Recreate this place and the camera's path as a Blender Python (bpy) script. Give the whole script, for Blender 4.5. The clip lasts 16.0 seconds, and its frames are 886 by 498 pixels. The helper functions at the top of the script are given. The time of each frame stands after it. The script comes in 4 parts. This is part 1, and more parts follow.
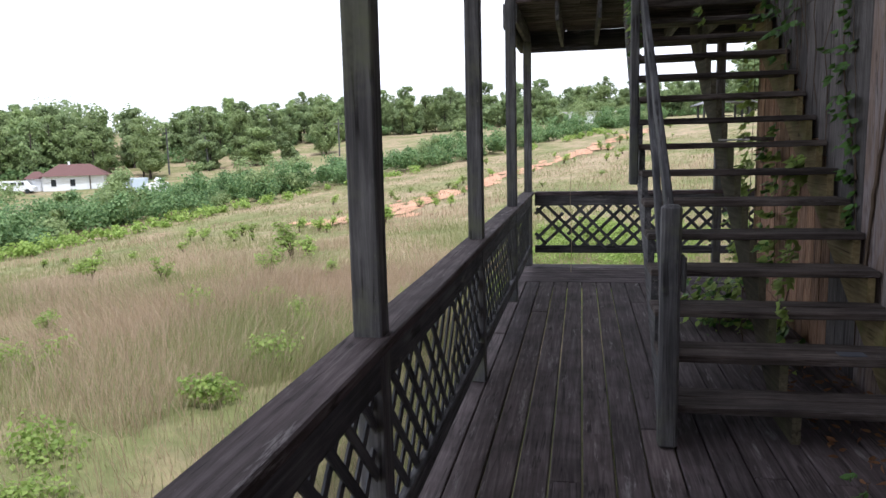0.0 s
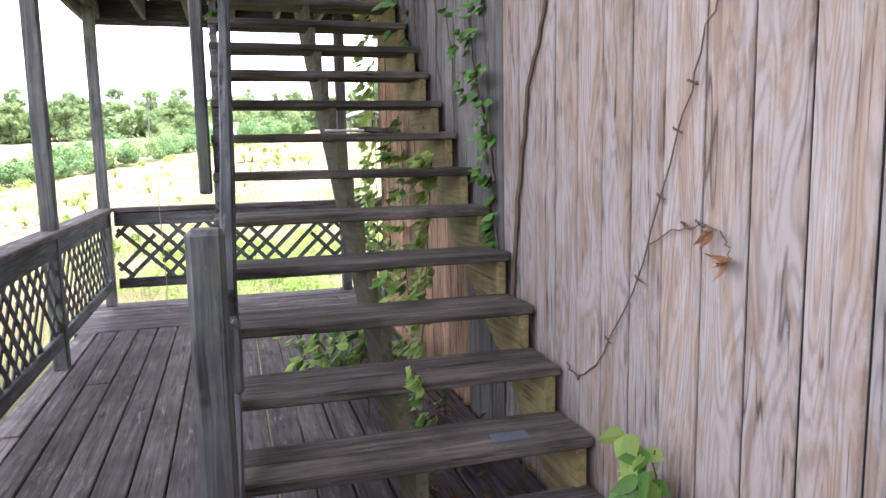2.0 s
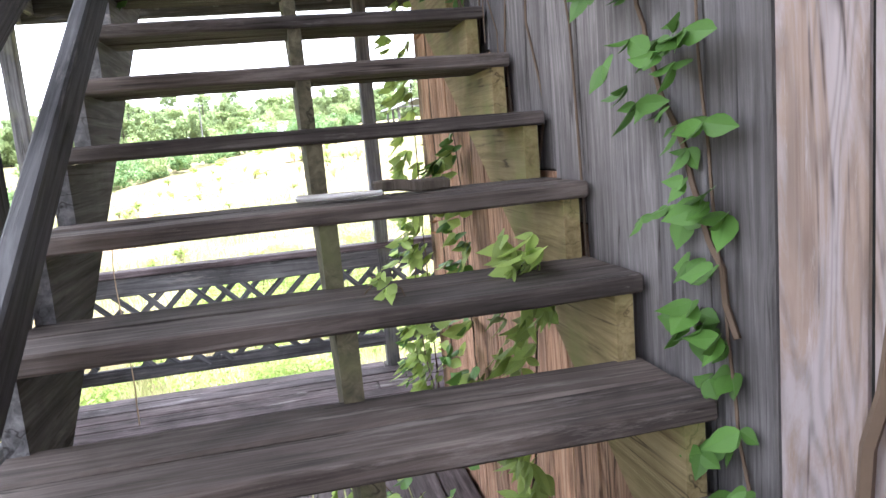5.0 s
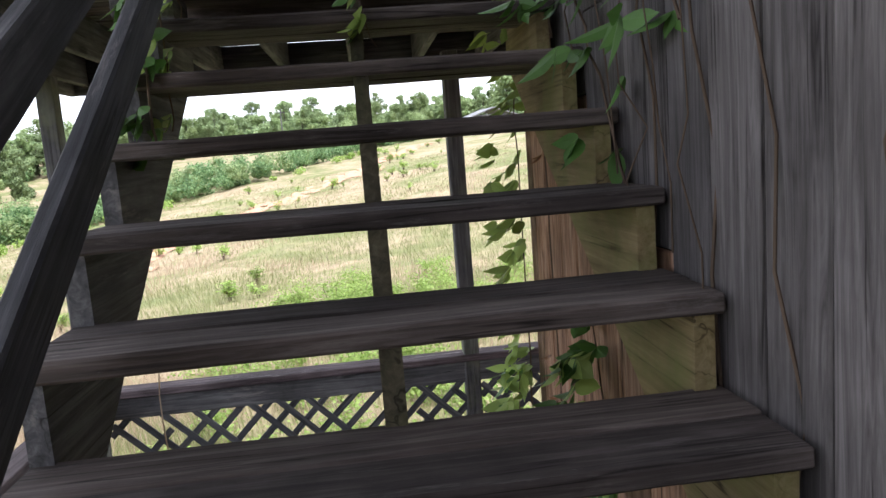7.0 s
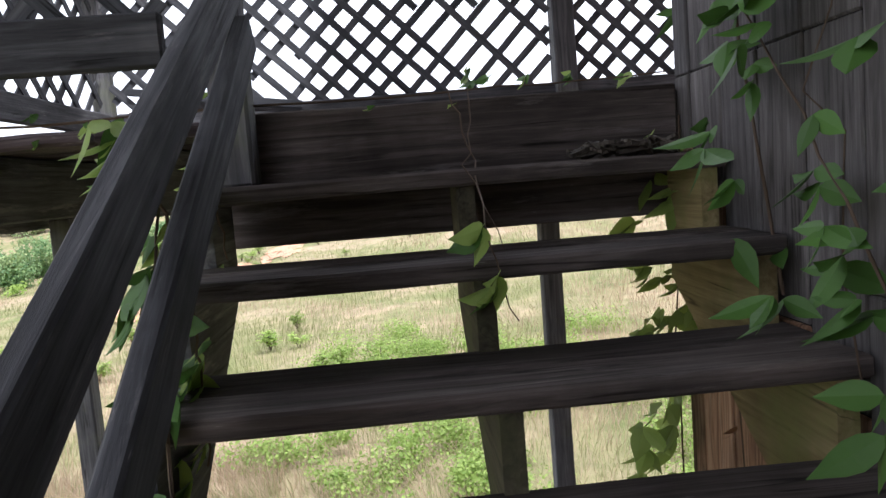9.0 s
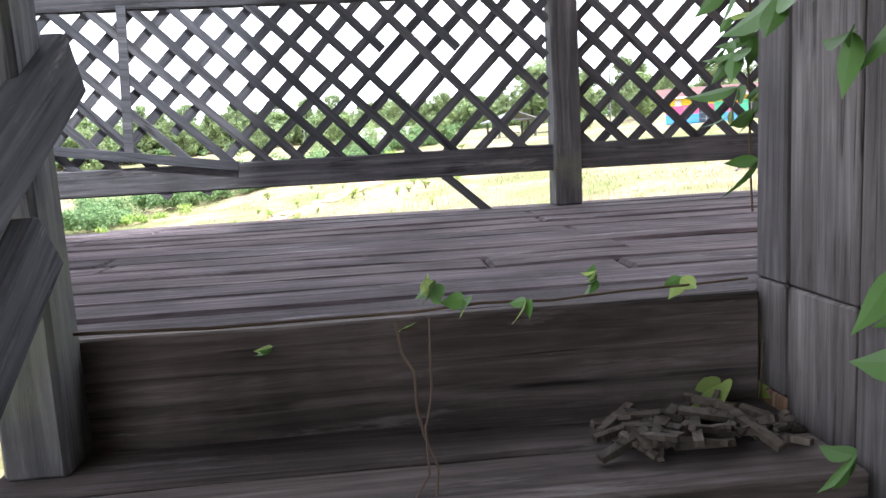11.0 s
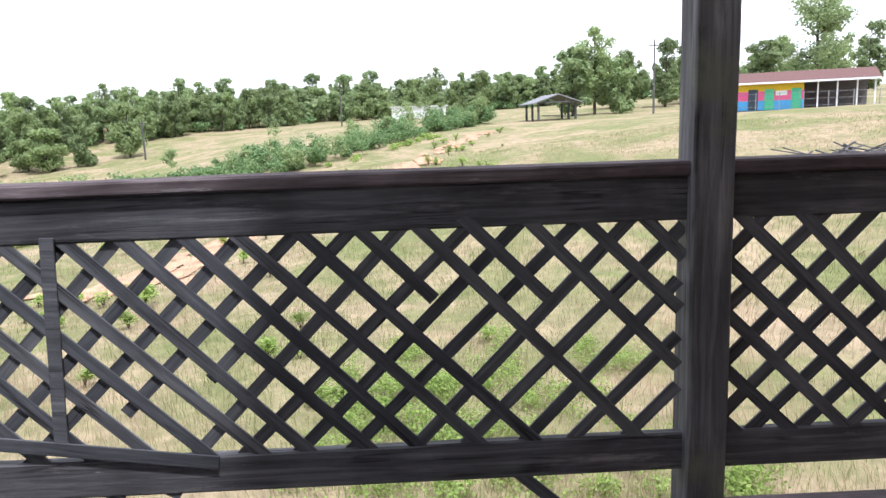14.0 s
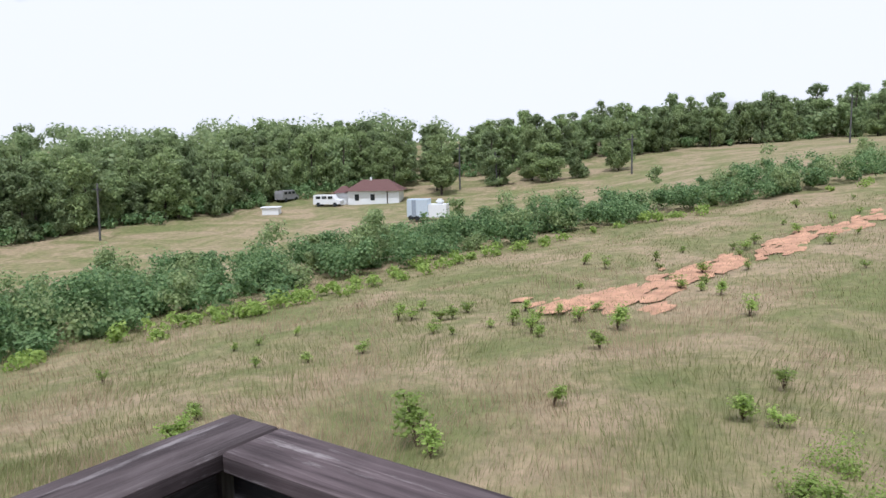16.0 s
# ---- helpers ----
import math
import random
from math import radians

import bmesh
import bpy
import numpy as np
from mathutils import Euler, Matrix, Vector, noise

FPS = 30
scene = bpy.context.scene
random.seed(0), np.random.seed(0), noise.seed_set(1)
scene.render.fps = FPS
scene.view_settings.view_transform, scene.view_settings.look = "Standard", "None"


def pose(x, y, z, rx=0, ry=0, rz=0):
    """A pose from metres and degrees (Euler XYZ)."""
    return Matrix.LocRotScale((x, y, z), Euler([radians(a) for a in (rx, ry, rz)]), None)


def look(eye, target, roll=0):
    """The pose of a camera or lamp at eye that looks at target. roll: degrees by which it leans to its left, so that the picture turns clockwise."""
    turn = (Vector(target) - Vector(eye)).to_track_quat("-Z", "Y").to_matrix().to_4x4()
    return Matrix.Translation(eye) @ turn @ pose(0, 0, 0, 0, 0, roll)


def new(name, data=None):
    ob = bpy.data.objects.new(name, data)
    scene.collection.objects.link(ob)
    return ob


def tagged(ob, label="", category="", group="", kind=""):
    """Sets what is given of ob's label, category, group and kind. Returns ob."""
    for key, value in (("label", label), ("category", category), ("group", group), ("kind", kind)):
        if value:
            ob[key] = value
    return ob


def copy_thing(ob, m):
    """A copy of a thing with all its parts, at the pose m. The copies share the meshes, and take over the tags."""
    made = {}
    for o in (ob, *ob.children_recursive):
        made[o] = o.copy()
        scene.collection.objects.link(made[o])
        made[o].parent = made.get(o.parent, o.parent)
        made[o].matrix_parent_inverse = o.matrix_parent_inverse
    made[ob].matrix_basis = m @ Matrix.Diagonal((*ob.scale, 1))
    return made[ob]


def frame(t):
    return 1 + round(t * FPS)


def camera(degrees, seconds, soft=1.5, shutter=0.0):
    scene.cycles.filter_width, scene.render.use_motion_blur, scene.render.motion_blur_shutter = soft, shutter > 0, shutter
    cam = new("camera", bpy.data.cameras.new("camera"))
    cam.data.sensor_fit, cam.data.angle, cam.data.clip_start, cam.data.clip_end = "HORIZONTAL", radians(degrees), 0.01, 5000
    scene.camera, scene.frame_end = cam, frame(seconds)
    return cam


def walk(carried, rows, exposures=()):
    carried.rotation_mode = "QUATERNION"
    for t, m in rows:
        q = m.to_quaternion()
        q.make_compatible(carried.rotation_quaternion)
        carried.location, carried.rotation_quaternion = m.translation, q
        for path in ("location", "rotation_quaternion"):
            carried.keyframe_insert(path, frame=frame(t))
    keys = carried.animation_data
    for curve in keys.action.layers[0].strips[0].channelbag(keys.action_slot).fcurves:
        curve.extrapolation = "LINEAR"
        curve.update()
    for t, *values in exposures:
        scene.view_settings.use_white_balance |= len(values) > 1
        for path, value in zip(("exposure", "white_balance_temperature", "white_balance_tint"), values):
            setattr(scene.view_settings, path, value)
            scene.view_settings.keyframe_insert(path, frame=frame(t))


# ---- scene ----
# Camera
cam = camera(63.5, 16.0)
PATH = [
    (0, (0.668, 0.601, 1.454), (0.289, 2.544, 1.172), -1.4),
    (0.5, (0.710, 0.996, 1.391), (0.732, 2.979, 1.133), -0.9),
    (1, (0.802, 1.422, 1.377), (1.074, 3.385, 1.104), -1.0),
    (1.5, (1.022, 1.860, 1.334), (1.497, 3.782, 1.050), -1.4),
    (2, (1.142, 2.246, 1.335), (1.700, 4.147, 1.067), -1.1),
    (2.5, (1.218, 2.574, 1.360), (1.822, 4.457, 1.068), -1.6),
    (3, (1.416, 2.926, 1.405), (2.021, 4.810, 1.113), -2.2),
    (5.5, (1.605, 4.567, 1.689), (1.947, 6.514, 1.385), -4.7),
    (6, (1.579, 4.796, 1.862), (1.846, 6.754, 1.557), -4.1),
    (6.5, (1.635, 4.985, 1.985), (1.800, 6.955, 1.700), -4.8),
    (7, (1.660, 5.165, 2.085), (1.865, 7.140, 1.815), -4.5),
    (7.5, (1.641, 5.338, 2.227), (1.803, 7.305, 1.908), -5.0),
    (8, (1.574, 5.554, 2.377), (1.784, 7.528, 2.129), -5.0),
    (8.5, (1.576, 5.760, 2.557), (1.732, 7.738, 2.305), -4.6),
    (9, (1.530, 5.996, 2.681), (1.639, 7.984, 2.486), -4.6),
    (9.5, (1.631, 6.191, 2.750), (1.775, 8.172, 2.517), -4.6),
    (10, (1.610, 6.392, 2.878), (1.745, 8.367, 2.589), -3.8),
    (12.5, (1.770, 7.312, 3.596), (1.945, 9.289, 3.347), -2.6),
    (13, (1.715, 7.532, 3.762), (1.851, 9.499, 3.429), -2.5),
    (13.5, (1.727, 7.708, 3.872), (1.864, 9.675, 3.537), -2.4),
    (14, (1.672, 7.898, 4.056), (1.729, 9.868, 3.718), -2.0),
    (14.5, (1.551, 8.132, 4.304), (1.393, 10.103, 4.006), -1.5),
    (15, (1.450, 8.600, 4.380), (1.060, 10.542, 4.101), -1.2),
    (15.5, (1.320, 8.930, 4.430), (0.605, 10.780, 4.170), -1.2),
    (16, (1.122, 9.085, 4.450), (-0.020, 10.700, 4.185), -1.2),
]
walk(cam, [(t, look(eye, target, roll)) for t, eye, target, roll in PATH],
     exposures=[(t, e, 5870, 14) for t, e in ((0.0, -0.1), (0.6, 0.2), (1.2, 0.85), (2.0, 1.7), (3.0, 2.4), (5.5, 1.8), (6.2, 1.15), (7.5, 0.4), (8.2, 0.28), (9.2, 0.6), (10.0, 1.45), (12.5, 0.6), (14.0, 0.25), (15.0, -0.25), (16.0, -0.63))])


# World, sun
world = bpy.data.worlds.new("world")
scene.world = world
world.use_nodes = True
wn = world.node_tree.nodes
sky = wn.new("ShaderNodeTexSky")
sky.sky_type, sky.sun_disc = "NISHITA", False
sky.sun_elevation, sky.sun_rotation = radians(66), radians(156)
sky.air_density, sky.dust_density = 1.0, 4.0
wl = world.node_tree.links
# a bright broken cloud sheet over the blue
wtc, wmp, wno, wcr, wmx = (wn.new(k) for k in ("ShaderNodeTexCoord", "ShaderNodeMapping", "ShaderNodeTexNoise", "ShaderNodeValToRGB", "ShaderNodeMix"))
wmp.inputs["Scale"].default_value = (1.6, 1.6, 5.0)
wmp.inputs["Location"].default_value = (0.35, 0.1, 0.2)
wno.inputs["Scale"].default_value, wno.inputs["Detail"].default_value = 1.5, 7
wcr.color_ramp.elements[0].position, wcr.color_ramp.elements[1].position = 0.26, 0.38
wmx.data_type = "RGBA"
wl.new(wtc.outputs["Generated"], wmp.inputs[0])
wl.new(wmp.outputs[0], wno.inputs["Vector"])
wl.new(wno.outputs["Fac"], wcr.inputs[0])
wl.new(wcr.outputs[0], wmx.inputs["Factor"])
wl.new(sky.outputs["Color"], wmx.inputs["A"])
wmx.inputs["B"].default_value = (11.0, 11.05, 11.2, 1)
wn["Background"].inputs["Strength"].default_value = 0.135
wl.new(wmx.outputs["Result"], wn["Background"].inputs["Color"])
sun = new("sun", bpy.data.lights.new("sun", "SUN"))
sun.data.energy, sun.data.angle, sun.data.color = 4.7, radians(3.0), (1.0, 0.97, 0.92)
SUN_DIR = Vector((math.sin(radians(156)) * math.cos(radians(66)), math.cos(radians(156)) * math.cos(radians(66)), math.sin(radians(66))))
sun.matrix_world = look(SUN_DIR * 50, (0, 0, 0))


# Materials
def material(name, rough=0.8):
    m = bpy.data.materials.new(name)
    m.use_nodes = True
    n, l = m.node_tree.nodes, m.node_tree.links
    b = n["Principled BSDF"]
    b.inputs["Roughness"].default_value = rough
    b.inputs["Specular IOR Level"].default_value = 0.25
    return m, n, l, b


def ramp(n, stops):
    r = n.new("ShaderNodeValToRGB")
    e = r.color_ramp.elements
    while len(e) < len(stops):
        e.new(0.5)
    for el, (p, c) in zip(e, stops):
        el.position, el.color = p, (*c, 1)
    return r


def mapped(n, l, scale, rand=True):
    """Object coordinates, shifted by each object's own random number."""
    tc, mp = n.new("ShaderNodeTexCoord"), n.new("ShaderNodeMapping")
    mp.inputs["Scale"].default_value = scale
    l.new(tc.outputs["Object"], mp.inputs["Vector"])
    if rand:
        oi, mu = n.new("ShaderNodeObjectInfo"), n.new("ShaderNodeVectorMath")
        mu.operation = "MULTIPLY_ADD"
        cx = n.new("ShaderNodeCombineXYZ")
        for k in range(3):
            l.new(oi.outputs["Random"], cx.inputs[k])
        mu.inputs[1].default_value = (37.0, 53.0, 71.0)
        l.new(cx.outputs[0], mu.inputs[0])
        l.new(mp.outputs[0], mu.inputs[2])
        return mu.outputs[0]
    return mp.outputs[0]


def noise_tex(n, l, vec, scale, detail=4.0, rough=0.6, dist=0.0):
    t = n.new("ShaderNodeTexNoise")
    t.inputs["Scale"].default_value, t.inputs["Detail"].default_value = scale, detail
    t.inputs["Roughness"].default_value, t.inputs["Distortion"].default_value = rough, dist
    l.new(vec, t.inputs["Vector"])
    return t.outputs["Fac"]


def mix(n, l, fac, a, b, mode="MIX"):
    x = n.new("ShaderNodeMix")
    x.data_type, x.blend_type = "RGBA", mode
    for sock, v in ((x.inputs["Factor"], fac), (x.inputs["A"], a), (x.inputs["B"], b)):
        if isinstance(v, (int, float)):
            sock.default_value = v
        elif isinstance(v, tuple):
            sock.default_value = (*v, 1)
        else:
            l.new(v, sock)
    return x.outputs["Result"]


def bump(n, l, b, height, strength, distance=0.004):
    u = n.new("ShaderNodeBump")
    u.inputs["Strength"].default_value, u.inputs["Distance"].default_value = strength, distance
    l.new(height, u.inputs["Height"])
    l.new(u.outputs[0], b.inputs["Normal"])


def wood(name, dark, mid, light, axis, moss=None, stain=0.5, rough=0.85, bleach=None, warp=0.6, across=26.0, rings=0.0, film=None, flecks=None):
    """Weathered timber: fine grain along the axis, broad stains, cracks, and an optional green or pale film."""
    m, n, l, b = material(name, rough)
    sc = [across, across, across]
    sc[axis] = 1.3
    v = mapped(n, l, sc)
    g = noise_tex(n, l, v, 1.6, 7, 0.68, warp)
    r = ramp(n, [(0.28, dark), (0.5, mid), (0.74, light)])
    l.new(g, r.inputs[0])
    vb = mapped(n, l, (1, 1, 1))
    broad = noise_tex(n, l, vb, 2.3, 4, 0.6, 0.4)
    br = ramp(n, [(0.35, (1 - stain,) * 3), (0.65, (1.0, 1.0, 1.0))])
    l.new(broad, br.inputs[0])
    col = mix(n, l, 1.0, r.outputs[0], br.outputs[0], "MULTIPLY")
    if film:
        sf = [6.0, 6.0, 6.0]
        sf[axis] = 1.5
        fr = ramp(n, [(0.43, (0, 0, 0)), (0.55, (0.85, 0.85, 0.85))])
        l.new(noise_tex(n, l, mapped(n, l, sf), 1.2, 9, 0.72, 0.9), fr.inputs[0])
        col = mix(n, l, fr.outputs[0], col, film)
    if rings:
        sr = [5.5, 5.5, 5.5]
        sr[axis] = 0.8
        rn = noise_tex(n, l, mapped(n, l, sr), 1.0, 2.5, 0.45, 0.25)
        mu, sn = n.new("ShaderNodeMath"), n.new("ShaderNodeMath")
        mu.operation, sn.operation = "MULTIPLY", "SINE"
        mu.inputs[1].default_value = 150.0
        l.new(rn, mu.inputs[0])
        l.new(mu.outputs[0], sn.inputs[0])
        rr = ramp(n, [(0.0, (1.06,) * 3), (0.55, (1.0,) * 3), (1.0, (1 - rings,) * 3)])
        mp = n.new("ShaderNodeMapRange")
        mp.inputs["From Min"].default_value = -1.0
        l.new(sn.outputs[0], mp.inputs["Value"])
        l.new(mp.outputs[0], rr.inputs[0])
        col = mix(n, l, 1.0, col, rr.outputs[0], "MULTIPLY")
    # drying cracks along the grain
    sk = [across * 0.55] * 3
    sk[axis] = 0.5
    kr = ramp(n, [(0.482, (1, 1, 1)), (0.5, (0.25, 0.23, 0.23)), (0.518, (1, 1, 1))])
    l.new(noise_tex(n, l, mapped(n, l, sk), 1.0, 3, 0.5, 0.3), kr.inputs[0])
    km = ramp(n, [(0.46, (0, 0, 0)), (0.6, (1, 1, 1))])
    l.new(noise_tex(n, l, vb, 5.1, 3, 0.5), km.inputs[0])
    col = mix(n, l, km.outputs[0], col, mix(n, l, 1.0, col, kr.outputs[0], "MULTIPLY"))
    if flecks:
        sq = [70.0] * 3
        sq[axis] = 9.0
        fk = ramp(n, [(0.66, (0, 0, 0)), (0.74, (0.85, 0.85, 0.85))])
        l.new(noise_tex(n, l, mapped(n, l, sq), 1.0, 4, 0.75), fk.inputs[0])
        fm = ramp(n, [(0.42, (0, 0, 0)), (0.66, (1, 1, 1))])
        l.new(noise_tex(n, l, vb, 3.3, 4, 0.6), fm.inputs[0])
        col = mix(n, l, mix(n, l, 1.0, fk.outputs[0], fm.outputs[0], "MULTIPLY"), col, flecks)
    if moss:
        mr = ramp(n, [(0.5, (0, 0, 0)), (0.72, (1, 1, 1))])
        l.new(noise_tex(n, l, vb, 3.7, 5, 0.65), mr.inputs[0])
        col = mix(n, l, mr.outputs[0], col, moss)
    if bleach:
        sb = [9.0, 9.0, 9.0]
        sb[axis] = 1.1
        rb = ramp(n, [(0.58, (0, 0, 0)), (0.68, (0.7, 0.7, 0.7))])
        l.new(noise_tex(n, l, mapped(n, l, sb), 1.7, 8, 0.75), rb.inputs[0])
        col = mix(n, l, rb.outputs[0], col, bleach)
    oi = n.new("ShaderNodeObjectInfo")
    vr = ramp(n, [(0.0, (0.78, 0.78, 0.8)), (1.0, (1.15, 1.12, 1.1))])
    l.new(oi.outputs["Random"], vr.inputs[0])
    col = mix(n, l, 1.0, col, vr.outputs[0], "MULTIPLY")
    l.new(col, b.inputs["Base Color"])
    bump(n, l, b, g, 0.8, 0.004)
    return m


def leaf_mat(name, a, c, trans=0.25):
    m, n, l, b = material(name, 0.5)
    ge = n.new("ShaderNodeNewGeometry")
    r = ramp(n, [(0.0, a), (1.0, c)])
    l.new(ge.outputs["Random Per Island"], r.inputs[0])
    oi = n.new("ShaderNodeObjectInfo")
    hs = n.new("ShaderNodeHueSaturation")
    mr = n.new("ShaderNodeMapRange")
    mr.inputs["To Min"].default_value, mr.inputs["To Max"].default_value = 0.75, 1.25
    l.new(oi.outputs["Random"], mr.inputs["Value"])
    l.new(mr.outputs[0], hs.inputs["Value"])
    l.new(r.outputs[0], hs.inputs["Color"])
    l.new(hs.outputs[0], b.inputs["Base Color"])
    t, ad = n.new("ShaderNodeBsdfTranslucent"), n.new("ShaderNodeMixShader")
    l.new(hs.outputs[0], t.inputs["Color"])
    ad.inputs[0].default_value = trans
    l.new(b.outputs[0], ad.inputs[1])
    l.new(t.outputs[0], ad.inputs[2])
    l.new(ad.outputs[0], n["Material Output"].inputs["Surface"])
    return m


def plain(name, colour, rough=0.7, metal=0.0, vary=0.15, scale=6.0):
    m, n, l, b = material(name, rough)
    b.inputs["Metallic"].default_value = metal
    f = noise_tex(n, l, mapped(n, l, (1, 1, 1)), scale, 5)
    r = ramp(n, [(0.3, tuple(c * (1 - vary) for c in colour)), (0.7, tuple(min(1, c * (1 + vary)) for c in colour))])
    l.new(f, r.inputs[0])
    l.new(r.outputs[0], b.inputs["Base Color"])
    return m


GREY = dict(flecks=(0.33, 0.305, 0.3), dark=(0.045, 0.045, 0.049), mid=(0.115, 0.115, 0.123), light=(0.235, 0.234, 0.245))
deck_y = wood("deck_wood_long", (0.042, 0.033, 0.035), (0.108, 0.086, 0.089), (0.21, 0.18, 0.184), 1, stain=0.5, flecks=(0.4, 0.38, 0.39), bleach=(0.33, 0.31, 0.31))
deck_x = wood("deck_wood_cross", (0.04, 0.03, 0.034), (0.12, 0.094, 0.1), (0.25, 0.21, 0.218), 0, stain=0.6, flecks=(0.5, 0.48, 0.5), bleach=(0.38, 0.36, 0.36))
grey_x = wood("grey_wood_cross", axis=0, stain=0.5, bleach=(0.27, 0.25, 0.245), **GREY)
grey_y = wood("grey_wood_long", axis=1, stain=0.5, bleach=(0.27, 0.25, 0.245), **GREY)
grey_z = wood("grey_wood_upright", axis=2, stain=0.4, moss=(0.13, 0.14, 0.1), **GREY)
lattice_mat = wood("lattice_wood", (0.045, 0.048, 0.055), (0.105, 0.109, 0.12), (0.19, 0.194, 0.21), 0, stain=0.4)
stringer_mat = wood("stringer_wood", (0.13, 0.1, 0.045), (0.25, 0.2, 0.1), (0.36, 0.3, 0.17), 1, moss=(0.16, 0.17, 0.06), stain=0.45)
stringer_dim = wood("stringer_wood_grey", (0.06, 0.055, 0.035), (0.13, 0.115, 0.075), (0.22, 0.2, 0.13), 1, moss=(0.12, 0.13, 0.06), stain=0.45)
tread_mat = wood("tread_wood", (0.037, 0.031, 0.029), (0.108, 0.089, 0.082), (0.225, 0.194, 0.182), 0, stain=0.55, bleach=(0.2, 0.18, 0.175), flecks=(0.36, 0.34, 0.33))
# near-black core colour that paints the shade in the siding gaps
groove_black = plain("groove_black", (0.012, 0.011, 0.01), 0.95)
siding_mat = wood("siding_wood", (0.195, 0.138, 0.112), (0.25, 0.188, 0.157), (0.305, 0.24, 0.208), 2, stain=0.2, bleach=(0.37, 0.34, 0.34), warp=1.0, across=19.0, rings=0.2, film=(0.278, 0.247, 0.252), flecks=(0.5, 0.47, 0.46))
siding_old = wood("siding_weathered", (0.06, 0.055, 0.054), (0.145, 0.134, 0.134), (0.26, 0.243, 0.247), 2, stain=0.4, warp=1.4)
siding_red = wood("siding_raw", (0.17, 0.09, 0.055), (0.36, 0.215, 0.14), (0.52, 0.37, 0.27), 2, stain=0.35, warp=1.4, across=18.0, rings=0.3)
leaf_vine = leaf_mat("leaf_vine", (0.035, 0.1, 0.02), (0.1, 0.2, 0.04))
# tree and woods leaf colours are paled to stand in for distant haze
leaf_tree = leaf_mat("leaf_tree", (0.19, 0.26, 0.115), (0.36, 0.44, 0.2), 0.5)
leaf_dark = leaf_mat("leaf_woods", (0.17, 0.24, 0.115), (0.35, 0.43, 0.21), 0.5)
leaf_bush = leaf_mat("leaf_bush", (0.09, 0.17, 0.07), (0.24, 0.345, 0.15), 0.45)
leaf_young = leaf_mat("leaf_young", (0.2, 0.3, 0.07), (0.38, 0.49, 0.14), 0.5)
leaf_dead = leaf_mat("leaf_dead", (0.12, 0.05, 0.025), (0.3, 0.16, 0.08))
bark = wood("bark", (0.04, 0.03, 0.024), (0.09, 0.075, 0.06), (0.16, 0.14, 0.12), 2)
stem_mat = plain("vine_stem", (0.1, 0.07, 0.05), 0.8)
white_paint = plain("white_paint", (0.72, 0.74, 0.76), 0.6, vary=0.06)
roof_red = plain("roof_red_brown", (0.13, 0.07, 0.065), 0.8)
glass_dark = plain("dark_glass", (0.03, 0.035, 0.04), 0.08)
# pale blue-grey base stands in for the sky reflected in the pane
window_glass = plain("window_glass_sky_tint", (0.42, 0.46, 0.48), 0.06, vary=0.1, scale=1.5)
steel = plain("weathered_steel", (0.3, 0.3, 0.31), 0.5, 0.7)


# Small mesh helpers
def mesh_of(name, bm, mat):
    me = bpy.data.meshes.new(name)
    bm.to_mesh(me)
    bm.free()
    for x in (mat if isinstance(mat, (list, tuple)) else [mat]):
        me.materials.append(x)
    return me


def part(name, bm, mat, parent=None, label=""):
    ob = new(name, mesh_of(name, bm, mat))
    ob.parent = parent
    if label:
        ob["label"] = label
    return ob


def piece(name, me, parent, m):
    ob = new(name, me)
    ob.parent = parent
    ob.matrix_basis = m
    return ob


def raw(name, verts, faces, mat, parent=None):
    me = bpy.data.meshes.new(name)
    me.from_pydata(verts, [], faces)
    me.materials.append(mat)
    me.update()
    ob = new(name, me)
    ob.parent = parent
    return ob


def box(bm, lo, hi, m=None):
    v = bmesh.ops.create_cube(bm, size=1)["verts"]
    lo, hi = Vector(lo), Vector(hi)
    t = Matrix.Translation((lo + hi) / 2) @ Matrix.Diagonal((*(hi - lo), 1))
    bmesh.ops.transform(bm, matrix=(m @ t) if m else t, verts=v)
    return v


def plank(lo, hi, bev=0.005, wob=0.0, seed=0, cuts=0):
    """A timber with eased edges; with cuts and wob it is a little bent and worn along its longest side."""
    bm = bmesh.new()
    box(bm, lo, hi)
    if cuts:
        d = [hi[k] - lo[k] for k in range(3)]
        ax = d.index(max(d))
        es = [e for e in bm.edges if abs((e.verts[0].co - e.verts[1].co)[ax]) > 0.5 * d[ax]]
        bmesh.ops.subdivide_edges(bm, edges=es, cuts=cuts, use_grid_fill=True)
    if bev:
        bmesh.ops.bevel(bm, geom=[e for e in bm.edges if len(e.link_faces) == 2 and e.calc_face_angle(0) > 0.5], offset=bev, segments=1, affect="EDGES")
    if wob:
        for v in bm.verts:
            p = v.co * 2.1 + Vector((seed * 7.7, seed * 3.1, 0))
            v.co += (noise.noise_vector(p) * wob) + noise.noise_vector(v.co * 17 + Vector((seed, 0, 0))) * wob * 0.35
    return bm


def empty(name, x=0, y=0, z=0):
    ob = new(name)
    ob.location = (x, y, z)
    return ob


def world_parent(ob, parent):
    ob.parent = parent
    ob.matrix_parent_inverse = parent.matrix_basis.inverted()
    return ob


rng = random.Random(4)

